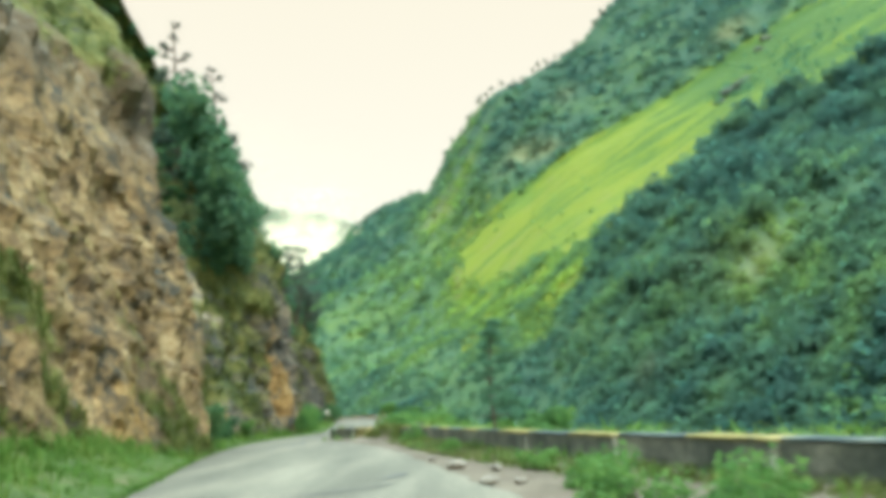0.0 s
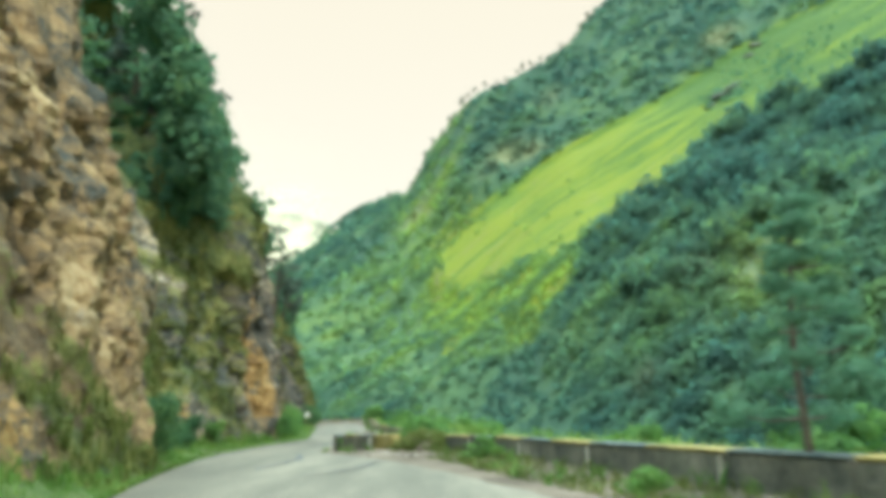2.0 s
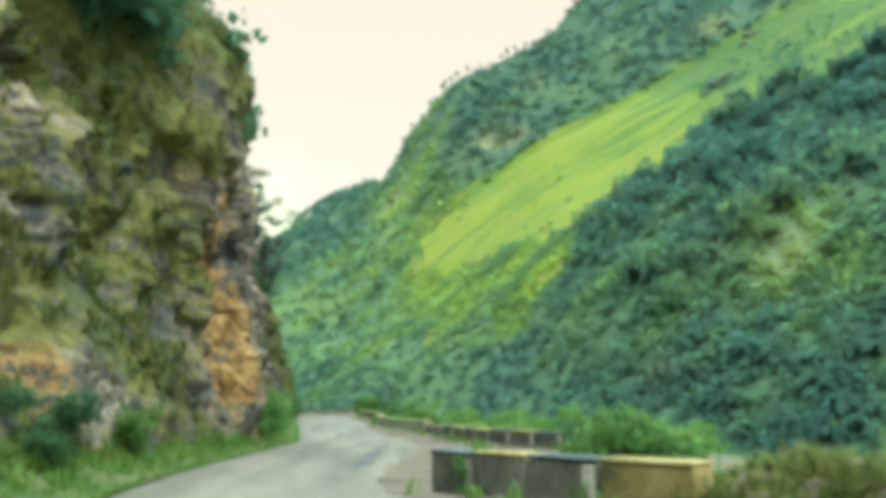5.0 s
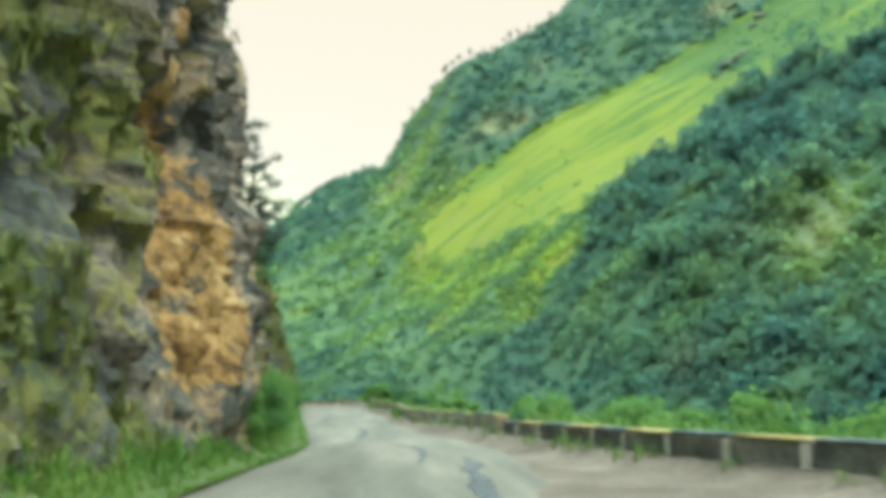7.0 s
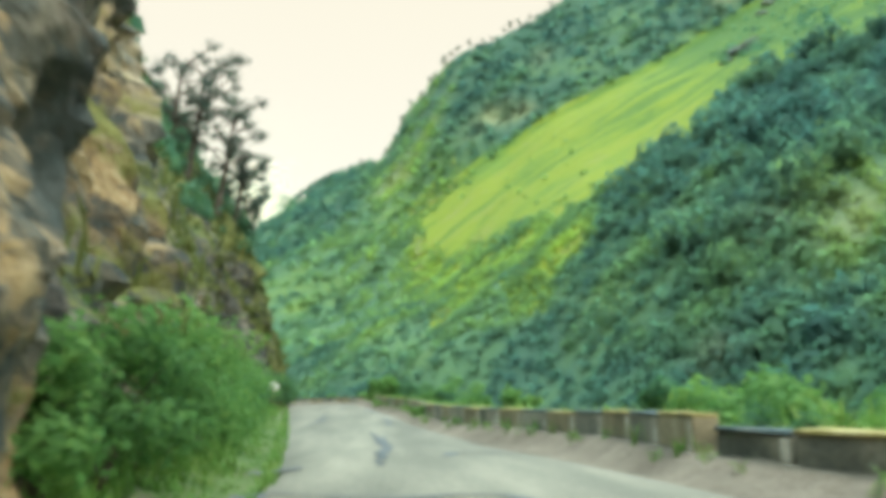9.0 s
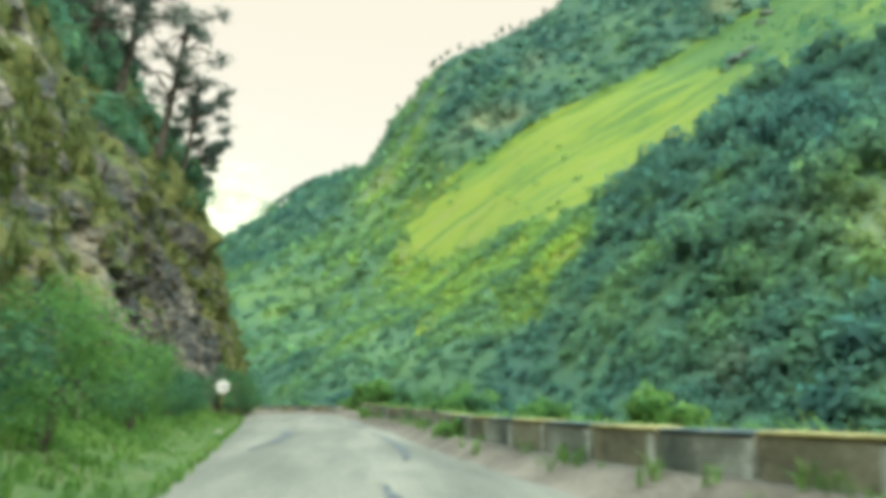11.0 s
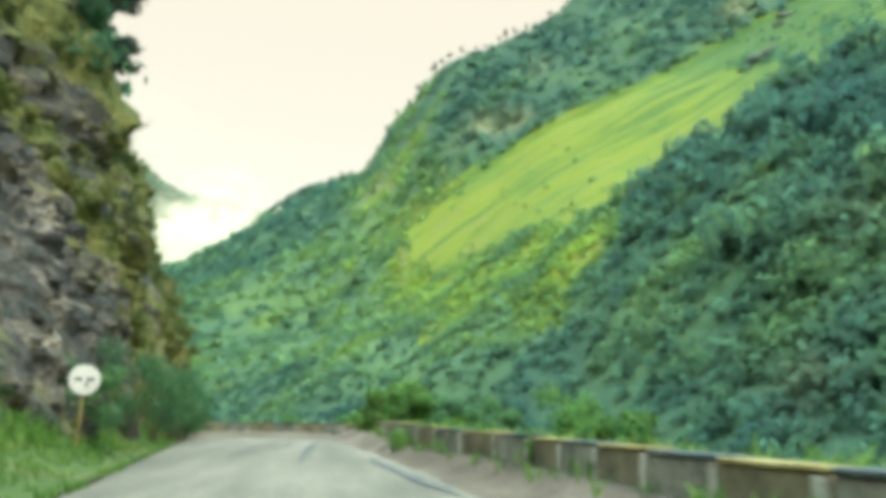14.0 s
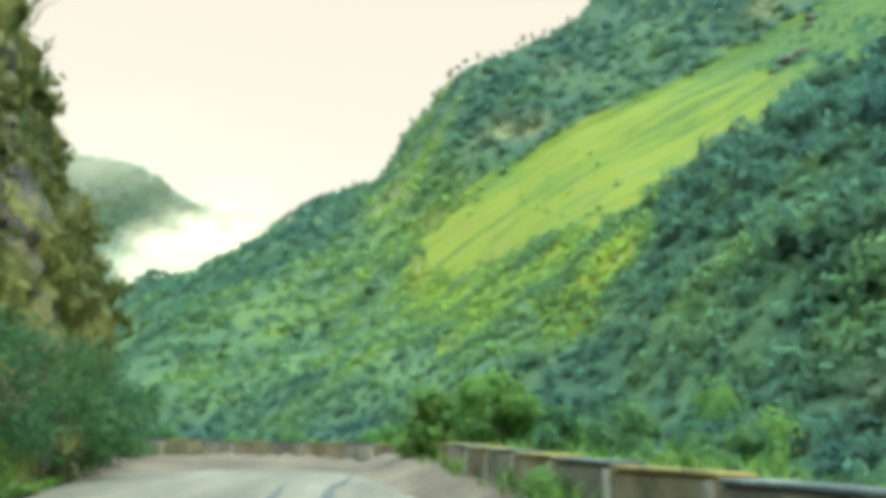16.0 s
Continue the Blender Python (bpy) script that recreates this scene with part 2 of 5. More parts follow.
def cliff_material():
    """Blocky rock: grey, ochre and mossy by the 'ochre' and 'moss' values of the mesh."""
    # Darkest grey is raised and cooled, so haze sits in the rock colour.
    m = material("cliff_rock", [(0.30, (0.06, 0.068, 0.058)), (0.44, (0.12, 0.112, 0.085)), (0.56, (0.23, 0.20, 0.14)), (0.72, (0.46, 0.40, 0.30))], 0.4, 0.9, 0.8, detail=10, grain=0.35, spread=(1, 1, 0.7))
    n, l = m.node_tree.nodes, m.node_tree.links
    shader = n["Principled BSDF"]
    grey = shader.inputs["Base Color"].links[0].from_socket
    factor = grey.node.inputs[0].links[0].from_socket
    pos = n.new("ShaderNodeNewGeometry")
    warp = n.new("ShaderNodeTexNoise")
    warp.inputs["Scale"].default_value, warp.inputs["Detail"].default_value = 0.9, 4.0
    l.new(pos.outputs["Position"], warp.inputs["Vector"])
    moved = n.new("ShaderNodeVectorMath")
    moved.operation = "MULTIPLY_ADD"
    moved.inputs[1].default_value = (1.1, 1.1, 1.1)
    l.new(warp.outputs["Color"], moved.inputs[0])
    l.new(pos.outputs["Position"], moved.inputs[2])
    turned = n.new("ShaderNodeMapping")
    turned.inputs["Rotation"].default_value = (0.5, 0.2, 0.0)
    turned.inputs["Scale"].default_value = (1.0, 0.8, 1.5)
    l.new(moved.outputs[0], turned.inputs["Vector"])
    for size, weight in ((0.9, 0.24), (2.4, 0.24), (6.5, 0.24)):
        cell = n.new("ShaderNodeTexVoronoi")
        cell.inputs["Scale"].default_value = size
        l.new(turned.outputs[0], cell.inputs["Vector"])
        tone = n.new("ShaderNodeSeparateXYZ")
        l.new(cell.outputs["Color"], tone.inputs[0])
        shift = n.new("ShaderNodeMath")
        shift.operation = "MULTIPLY_ADD"
        shift.inputs[1].default_value, shift.inputs[2].default_value = weight, -weight / 2
        l.new(tone.outputs[0], shift.inputs[0])
        plus = n.new("ShaderNodeMath")
        l.new(factor, plus.inputs[0])
        l.new(shift.outputs[0], plus.inputs[1])
        factor = plus.outputs[0]
    l.new(factor, grey.node.inputs[0])
    relief_node = shader.inputs["Normal"].links[0].from_node
    l.new(factor, relief_node.inputs["Height"])

    def ramp(stops):
        r = n.new("ShaderNodeValToRGB")
        el = r.color_ramp.elements
        while len(el) < len(stops):
            el.new(0.5)
        for e, (at, colour) in zip(el, stops):
            e.position, e.color = at, (*colour, 1)
        l.new(factor, r.inputs[0])
        return r.outputs[0]

    def blend(first, second, name, low, high):
        value = n.new("ShaderNodeAttribute")
        value.attribute_name = name
        edge = n.new("ShaderNodeMapRange")
        edge.interpolation_type = "SMOOTHSTEP"
        jitter = n.new("ShaderNodeMath")
        jitter.operation = "MULTIPLY_ADD"
        jitter.inputs[1].default_value = 0.9
        l.new(factor, jitter.inputs[0])
        l.new(value.outputs["Fac"], jitter.inputs[2])
        edge.inputs["From Min"].default_value, edge.inputs["From Max"].default_value = low, high
        l.new(jitter.outputs[0], edge.inputs[0])
        mix = n.new("ShaderNodeMix")
        mix.data_type = "RGBA"
        l.new(edge.outputs[0], mix.inputs["Factor"])
        l.new(first, mix.inputs["A"])
        l.new(second, mix.inputs["B"])
        return mix.outputs["Result"]

    # Ochre's darkest stop is raised too, as haze in the colour.
    ochre = ramp([(0.28, (0.10, 0.076, 0.044)), (0.44, (0.19, 0.132, 0.068)), (0.58, (0.285, 0.195, 0.09)), (0.76, (0.39, 0.295, 0.155))])
    # Dark slabs, also used as painted shade ahead of the rusty face.
    slate_shade = ramp([(0.30, (0.04, 0.044, 0.038)), (0.48, (0.074, 0.069, 0.055)), (0.62, (0.142, 0.12, 0.088)), (0.78, (0.30, 0.25, 0.18))])
    moss = ramp([(0.28, (0.055, 0.08, 0.028)), (0.5, (0.10, 0.118, 0.032)), (0.74, (0.175, 0.17, 0.05))])
    rust = ramp([(0.26, (0.085, 0.06, 0.035)), (0.42, (0.22, 0.132, 0.048)), (0.56, (0.33, 0.20, 0.065)), (0.76, (0.43, 0.30, 0.14))])
    stone = blend(grey, ochre, "ochre", 0.75, 1.15)
    stone = blend(stone, slate_shade, "slate_shade", 0.75, 1.1)
    stone = blend(stone, rust, "rust", 0.80, 1.05)
    colour = blend(stone, moss, "moss", 0.82, 1.12)
    l.new(colour, shader.inputs["Base Color"])
    return m


ROCK = cliff_material()

# ---- plan ----
LEFT_EDGE = [(-0.6, -30), (-3.4, 0), (-6.6, 20), (-9.2, 34), (-11.0, 46), (-12.0, 56), (-12.0, 64), (-11.6, 71), (-11.0, 79), (-11.7, 88), (-13.6, 110), (-15.2, 128), (-16.3, 141), (-17.6, 152), (-20.5, 160), (-26, 164), (-40, 167)]
RIGHT_EDGE = [(6.5, -30), (3.4, 0), (0.5, 18), (-1.6, 34), (-4.0, 46), (-7.1, 54), (-7.5, 59), (-6.9, 66), (-5.9, 72), (-5.9, 80), (-6.9, 92), (-8.2, 110), (-8.6, 126), (-9.9, 138), (-11.0, 150), (-12.4, 158), (-16, 164), (-24, 169), (-40, 173)]
CLIFF_FOOT = [(-3.5, -30), (-6.3, 0), (-8.9, 18), (-10.0, 29), (-10.2, 39), (-12.2, 48), (-13.6, 57), (-13.0, 66), (-11.9, 71.5), (-12.0, 76), (-12.9, 82), (-14.6, 92), (-16.2, 106), (-17.3, 120), (-17.3, 130), (-17.1, 140), (-17.1, 149.5), (-18.8, 154), (-26, 158), (-45, 161)]
PARAPETS = [
    [(8.8, -6), (6.7, 4), (5.1, 11), (3.4, 18.7), (1.9, 25), (0.7, 31.5), (-0.2, 37.9), (-0.95, 43.6), (-2.1, 48.2)],
    [(-2.3, 48.0), (-4.0, 50.3), (-5.05, 51.8), (-6.5, 55.2)],
    [(-1.5, 61.5), (-2.7, 66), (-4.0, 71.5), (-4.3, 75.4), (-4.9, 78.6), (-5.2, 81.6)],
    [(-5.3, 82.1), (-5.0, 86), (-5.0, 90), (-5.8, 95.5), (-6.7, 101), (-7.4, 109), (-7.3, 116), (-7.3, 122), (-7.4, 131), (-8.8, 136), (-9.2, 143), (-9.5, 150.5)],
    [(-9.9, 157), (-11.6, 161), (-14.6, 165), (-18, 169), (-23, 172.5), (-30, 175)],
]


def road_z(y):
    return np.interp(y, [-30, 0, 30, 60, 78, 92, 110, 128, 140, 150, 165, 180], [0.3, 0.25, 0.15, 0.02, -0.03, -0.18, -0.10, 0.03, 0.27, 0.38, 0.34, 0.3])


def mountain(x, y):
    z = 0.55 * x + 0.383 * y - 115
    z += 0.45 * np.maximum(0, y - 560) * smooth(-10, 60, x)
    z += 20 * np.exp(-((x - 85) / 45) ** 2 - ((y - 295) / 55) ** 2)
    z -= 20 * np.exp(-(x / 60) ** 2 - ((y - 500) / 100) ** 2)
    crest = np.interp(x, [-400, -228, -157, -90, -58, -16, 8, 25, 41, 98, 130, 162, 250, 400], [1000, 960, 848, 810, 885, 845, 785, 740, 702, 695, 702, 726, 760, 800])
    over = np.maximum(0, y - crest)
    return z - 1.1 * over


def brink(x, y):
    """How far outside the road's outer edge a place lies."""
    edge = np.interp(y, [-30, 4, 11, 19, 25, 31.5, 38, 44, 49, 61, 66, 71.5, 75, 78, 82, 90, 95, 109, 130, 136, 145, 158], [15, 8.0, 6.5, 4.8, 3.35, 2.15, 1.2, 0.5, -0.5, 0.0, -1.2, -2.5, -2.85, -3.45, -3.9, -3.7, -4.5, -6.1, -6.0, -7.4, -8.2, -9.2])
    end = np.interp(x, [-45, -30, -23, -15, -10, -9], [180, 177, 174.2, 167, 160.5, 150])
    return np.where(y < 158, x - edge, np.where(x > -9.2, np.maximum(x + 9.2, 0) + 0.6 * (y - 158), y - end))


def ground_z(x, y):
    d = brink(x, y)
    bank = road_z(y) - 0.05 + np.interp(y, [0, 26, 40, 58, 66, 76, 86, 152, 160], [0.12, 0.18, 0.26, 0.24, 0.34, 0.28, 0.38, 0.38, 0.28]) * smooth(-2.35, -1.5, d) - 0.75 * np.maximum(0, d - 0.4)
    bank = bank + 0.26 * np.exp(-((x + 4.3 + (y - 51) * 0.45) / 1.1) ** 2 - ((y - 51) / 4.0) ** 2)
    behind = np.interp(y, [-200, -30, 0, 18, 39, 57, 71, 82, 106, 120, 149, 158, 175], [20, -3.5, -6.3, -8.9, -10.2, -13.6, -11.9, -12.9, -16.2, -17.3, -17.2, -26, -80]) - x
    hill_side = np.where((behind > 7) & (y < 170), np.minimum((behind + 8) / 1.1 - 4, 70 + 0.35 * behind), -75)
    return np.maximum(np.maximum(np.maximum(bank, -75), mountain(x, y)), hill_side)


CREST_X = [-400, -228, -157, -90, -58, -16, 8, 25, 41, 98, 130, 162, 250, 400]
CREST_Y = [1000, 960, 848, 810, 885, 845, 785, 740, 702, 695, 702, 726, 760, 800]


EDGE_X = [8, 18, 30, 43, 54, 61, 81, 101, 112, 118, 136, 163, 172, 191, 223, 244, 320]
EDGE_Y = [700, 480, 455, 420, 392, 372, 366, 376, 362, 395, 424, 420, 390, 382, 386, 410, 500]


def grassland(x, y):
    """Where the open grass slope lies: above 0 inside."""
    low = np.interp(x, EDGE_X, EDGE_Y) + np.where(x < 62, 1.0, 0.4) * (9 * np.sin(x * 0.42 + 0.5) + 7 * np.sin(x * 0.95 + 1.0) + 4 * np.sin(x * 1.9))
    return np.minimum(y - low, 570 - y)


# ---- ground: one sheet with road shoulder, bank, valley and mountain ----
gx = np.unique(np.round(np.r_[np.arange(-900, -60, 30), np.arange(-60, -32, 4), np.arange(-32, -14, 0.8), np.arange(-14, -3, 0.25), np.arange(-3, 4, 0.4), np.arange(4, 14, 0.8), np.arange(14, 60, 3), np.arange(60, 300, 5), np.arange(300, 901, 30)], 2))
gy = np.unique(np.round(np.r_[np.arange(-200, -30, 20), np.arange(-30, 80, 1.0), np.arange(80, 160, 0.5), np.arange(160, 190, 1.0), np.arange(190, 900, 5), np.arange(900, 1400, 25), np.arange(1400, 4001, 200)], 2))
GX, GY = np.meshgrid(gx, gy)


def relief(x, y):
    """Gullies and knolls of the far slopes."""
    w = float(smooth(120, 260, math.hypot(x * 1.5, y)))
    if w == 0:
        return 0.02 * noise.noise((x * 0.7, y * 0.7, 0.0))
    gully = abs(noise.noise(((x * 0.9 - y * 0.35) * 0.022, (x + y) * 0.005, 8.0)))
    calm = 1.0 - 0.65 * float(smooth(-35, 30, grassland(x, y)))
    return w * calm * (9 * fbm((x * 0.012, y * 0.012, 3.1), 4) - 10 * (0.35 - gully) * (gully < 0.35))


ROUGH = np.array([[relief(x, y) for x in gx] for y in gy])
base = ground_z(GX, GY)
GZ = base + np.where(base > -74, ROUGH, 0)
mid_x, mid_y = (GX[:-1, :-1] + GX[1:, 1:]) / 2, (GY[:-1, :-1] + GY[1:, 1:]) / 2


def lime_zone(x, y):
    """How open and grassy the slope is below and beside the grass."""
    below = smooth(335, 372, y + 1.1 * x) * smooth(4, 17, x) * (1 - smooth(28, 39, x - 0.32 * (y - 267))) * (y < 480)
    beside = 0.8 * smooth(-14, 20, x) * (1 - smooth(34, 50, x)) * (y >= 425) * (y < 590)
    return np.maximum(below, beside)


def lime_patch(x, y):
    """Open grass breaking up into patches."""
    wave = np.sin(x * 0.33 + y * 0.045) + np.sin(x * 0.13 - y * 0.09 + 2.0) + 0.7 * np.sin(x * 0.55 + 1.3)
    return (wave * 0.35 + lime_zone(x, y) * 1.25 > 1.02) & (lime_zone(x, y) > 0.05)


SPOTS = [(5, 640, 18, 40, 0.40), (17, 490, 11, 60, 0.30), (-22, 570, 22, 55, 0.14), (85, 245, 13, 15, 0.22), (57, 250, 6, 13, 0.25), (67, 267, 6, 12, 0.22), (86, 292, 7, 10, 0.18), (60, 215, 5, 20, 0.16), (78, 300, 4, 12, 0.2), (46, 262, 5, 12, 0.12)]
DRY = [(85, 245, 9, 8, 0.32), (76, 262, 6, 6, 0.3), (62, 602, 13, 12, 0.8), (78, 588, 10, 8, 0.7), (52, 236, 4, 7, 0.5), (206, 590, 12, 12, 0.7), (100, 640, 8, 12, 0.4), (4, 655, 10, 14, 0.35)]


def spread_of(spots, x, y):
    return sum(a * np.exp(-((x - u) / p) ** 2 - ((y - v) / q) ** 2) for u, v, p, q, a in spots)


def tone(x, y):
    """From deep blue-green woods, valley shade and ridge haze (0) to yellow-green scrub (1)."""
    z = 0.55 * x + 0.383 * y - 115
    streak = np.array([noise.noise((0.05 * (a * 0.57 - b * 0.82), 0.012 * (a * 0.82 + b * 0.57), 4.0)) + 0.75 * noise.noise((0.13 * (a * 0.57 - b * 0.82), 0.03 * (a * 0.82 + b * 0.57), 9.0)) for a, b in zip(np.ravel(x), np.ravel(y))]).reshape(np.shape(x))
    t = 0.37 + 0.27 * streak + spread_of(SPOTS, x, y) + 0.25 * lime_zone(x, y) + 0.10 * lime_zone(x, y) * streak
    # Valley foot coloured darker as shade, high slopes coloured teal as haze.
    t = t - 0.24 * (1 - smooth(2, 24, z)) - 0.26 * smooth(566, 590, y) * smooth(25, 60, x) - 0.16 * smooth(560, 680, y) * (1 - smooth(-30, -5, x))
    t = t - 0.05 * smooth(44, 60, x) * (y < 480) - 0.24 * smooth(58, 72, x) * smooth(270, 305, y + 0.9 * (x - 75)) * (y < 520)
    t = np.where(grassland(x, y) > 0, 0.55 - 0.62 * smooth(110, 200, x) + 0.06 * streak, t)
    return np.clip(t, 0, 1)


def dryness(x, y):
    return np.clip(spread_of(DRY, x, y), 0, 1)


kind = np.where((brink(mid_x, mid_y) < -0.1) & (mid_y < 190) & (base[:-1, :-1] < 3), 1, np.where((grassland(mid_x, mid_y) > 0) | lime_patch(mid_x, mid_y), 2, 0))
ground = new("ground", mesh_from("ground", np.stack([GX, GY, GZ], -1).reshape(-1, 3), grid_faces(len(gy), len(gx)), [FLOOR, GRAVEL, GRASSLAND], True, kind.ravel()))
for name, value in (("tone", tone), ("dry", dryness)):
    ground.data.attributes.new(name, "FLOAT", "POINT").data.foreach_set("value", np.asarray(value(GX, GY), np.float32).ravel())
tagged(ground, "grassy mountain valley ground with gravel road shoulder", "ground", kind="structure")

# ---- road ----
left, right = line(LEFT_EDGE, 1.0), line(RIGHT_EDGE, 1.0)
k = 300
left = np.stack([np.interp(np.linspace(0, 1, k), np.linspace(0, 1, len(left)), left[:, i]) for i in (0, 1)], 1)
right = np.stack([np.interp(np.linspace(0, 1, k), np.linspace(0, 1, len(right)), right[:, i]) for i in (0, 1)], 1)
across = 15


def road_top(y, u):
    return float(road_z(y)) + 0.03 + 0.06 * (1 - (2 * u - 1) ** 2)


RV = []
for i in range(k):
    for j in range(across):
        u = j / (across - 1)
        ragged = (0.3 * noise.noise((left[i, 1] * 0.5, 7.0 * (u > 0.5), 0)) + 0.2 * noise.noise((left[i, 1] * 1.9, 7.0 * (u > 0.5), 4))) * (abs(u - 0.5) > 0.45)
        x, y = left[i] * (1 - u) + right[i] * u
        RV.append((x + ragged, y, road_top(y, u) - 0.11 * (abs(u - 0.5) > 0.49) + 0.012 * noise.noise((x * 0.4, y * 0.3, 2))))
road = new("road", mesh_from("road", RV, grid_faces(k, across)[:, ::-1], ASPHALT, True))
tagged(road, "worn grey asphalt mountain road with tar patches and cracks", "road", kind="structure")


def road_ribbon(name, points, width, seed):
    """A thin irregular patch or crack lying on the asphalt."""
    p = line(points, 0.25)
    V = []
    for i in range(len(p)):
        t = p[min(i + 1, len(p) - 1)] - p[max(i - 1, 0)]
        t = t / np.linalg.norm(t)
        side = np.array((t[1], -t[0]))
        taper = min(1.0, 0.25 + 3.0 * min(i, len(p) - 1 - i) / len(p))
        w = width * taper * (0.7 + 0.8 * noise.noise((i * 0.35, seed, 0)))
        c = p[i] + side * width * 0.8 * noise.noise((i * 0.3, seed, 5))
        xl, xr = np.interp(p[i, 1], left[:250, 1], left[:250, 0]), np.interp(p[i, 1], right[:250, 1], right[:250, 0])
        for o in (-w, w):
            q = c + side * o
            u = min(1.0, max(0.0, (q[0] - xl) / (xr - xl)))
            V.append((q[0], q[1], road_top(q[1], u) + 0.018))
    return part(name, mesh_from(name, V, grid_faces(len(p), 2), PATCH), road)


CRACKS = [
    ([(-11.0, 80.5), (-9.6, 78.7), (-8.4, 79.2), (-7.9, 76), (-8.3, 71)], 0.10), ([(-9.7, 84), (-9.4, 92), (-9.9, 99)], 0.16), ([(-10.9, 80.2), (-11.2, 79.6)], 0.25),
    ([(-12.8, 146), (-12.7, 141), (-12.9, 138)], 0.07), ([(-10.4, 136), (-10.0, 131), (-9.4, 126)], 0.16), ([(-11.6, 150), (-12.1, 143), (-11.9, 133)], 0.10),
    ([(-2.6, 14.5), (-1.6, 15.0), (-0.9, 16.2)], 0.10), ([(-5.4, 14), (-4.4, 13.2), (-3.5, 14)], 0.08), ([(-1.4, 17), (-0.8, 19)], 0.14),
    ([(-7.4, 40), (-6.8, 46), (-7.6, 51)], 0.16), ([(-5.8, 36), (-4.6, 39), (-4.4, 43)], 0.10), ([(-8.0, 60), (-7.6, 67), (-7.2, 73)], 0.20),
    ([(-12.4, 108), (-12.0, 116), (-12.6, 122)], 0.20), ([(-9.2, 104), (-9.0, 112), (-9.6, 119)], 0.14), ([(-8.6, 86), (-8.0, 88), (-7.2, 87)], 0.18), ([(-11.3, 83.5), (-11.0, 84.6)], 0.35),
]
for seed, (points, width) in enumerate(CRACKS):
    road_ribbon("crack" if width < 0.15 else "tar_patch", points, width, seed * 3.7)

# ---- verge: turf bank between road and cliff ----
foot = line(CLIFF_FOOT, 0.19)
VV, rows = [], 9
stations = np.arange(-28, 157, 0.6)
edge_x = np.interp(stations, left[:, 1], left[:, 0])
foot_x = np.interp(stations, foot[:, 1], foot[:, 0])


def verge_z(y, u):
    """Height of the bank, from the road's edge (0) to the cliff (1)."""
    rise = np.interp(y, [-30, 20, 40, 60, 72, 80, 95, 150], [1.5, 1.2, 0.8, 0.7, 0.5, 0.7, 0.9, 0.9])
    return float(road_z(y)) - 0.03 + float(rise) * float(smooth(0.05, 1.0, u)) + 0.05


for y, a, b in zip(stations, edge_x, foot_x):
    for j in range(rows):
        u = j / (rows - 1)
        VV.append((a + 0.12 + (b - 1.2 - a) * u, y, verge_z(y, u) + (0.12 * fbm((y * 0.8, u * 2, 1), 2) if u > 0.1 else 0)))
verge = new("verge", mesh_from("verge", VV, grid_faces(len(stations), rows), VERGE, True))
tagged(verge, "overgrown turf bank at the foot of the cliff", "verge", kind="structure")

# ---- cliff ----
heights = np.r_[np.arange(-0.6, 10, 0.17), np.arange(10, 24, 0.5), np.arange(24, 64, 2.0)]
tang = np.gradient(foot, axis=0)
tang /= np.linalg.norm(tang, axis=1)[:, None]
out = np.stack([tang[:, 1], -tang[:, 0]], 1)
BULGE_Y = [-30, 20, 30, 40, 52, 58, 66, 72, 78, 84, 92, 110, 125, 135, 142, 148, 154, 170]
LEAN_BACK = [0.30, 0.26, 0.16, 0.13, 0.27, 0.28, 0.18, 0.08, 0.09, 0.14, 0.20, 0.28, 0.30, 0.31, 0.30, 0.27, 0.27, 0.25]
SHOULDER = [13, 13, 15, 17, 13, 12, 12.5, 14, 14, 12, 11, 14, 14, 13, 13, 13, 13, 13]


def block(x, y, z, size, seed):
    """Steps of broken rock: one value for each tilted block."""
    u = Vector((y * 0.94 - z * 0.34 + 0.5 * noise.noise((x * 0.4, y * 0.4, z * 0.4 + seed)), z * 0.94 + y * 0.34 + 0.4 * noise.noise((y * 0.5, z * 0.5, seed)), x)) / size
    return noise.cell((u.x * 1.1 + seed, u.y * 0.62, u.z * 0.3))


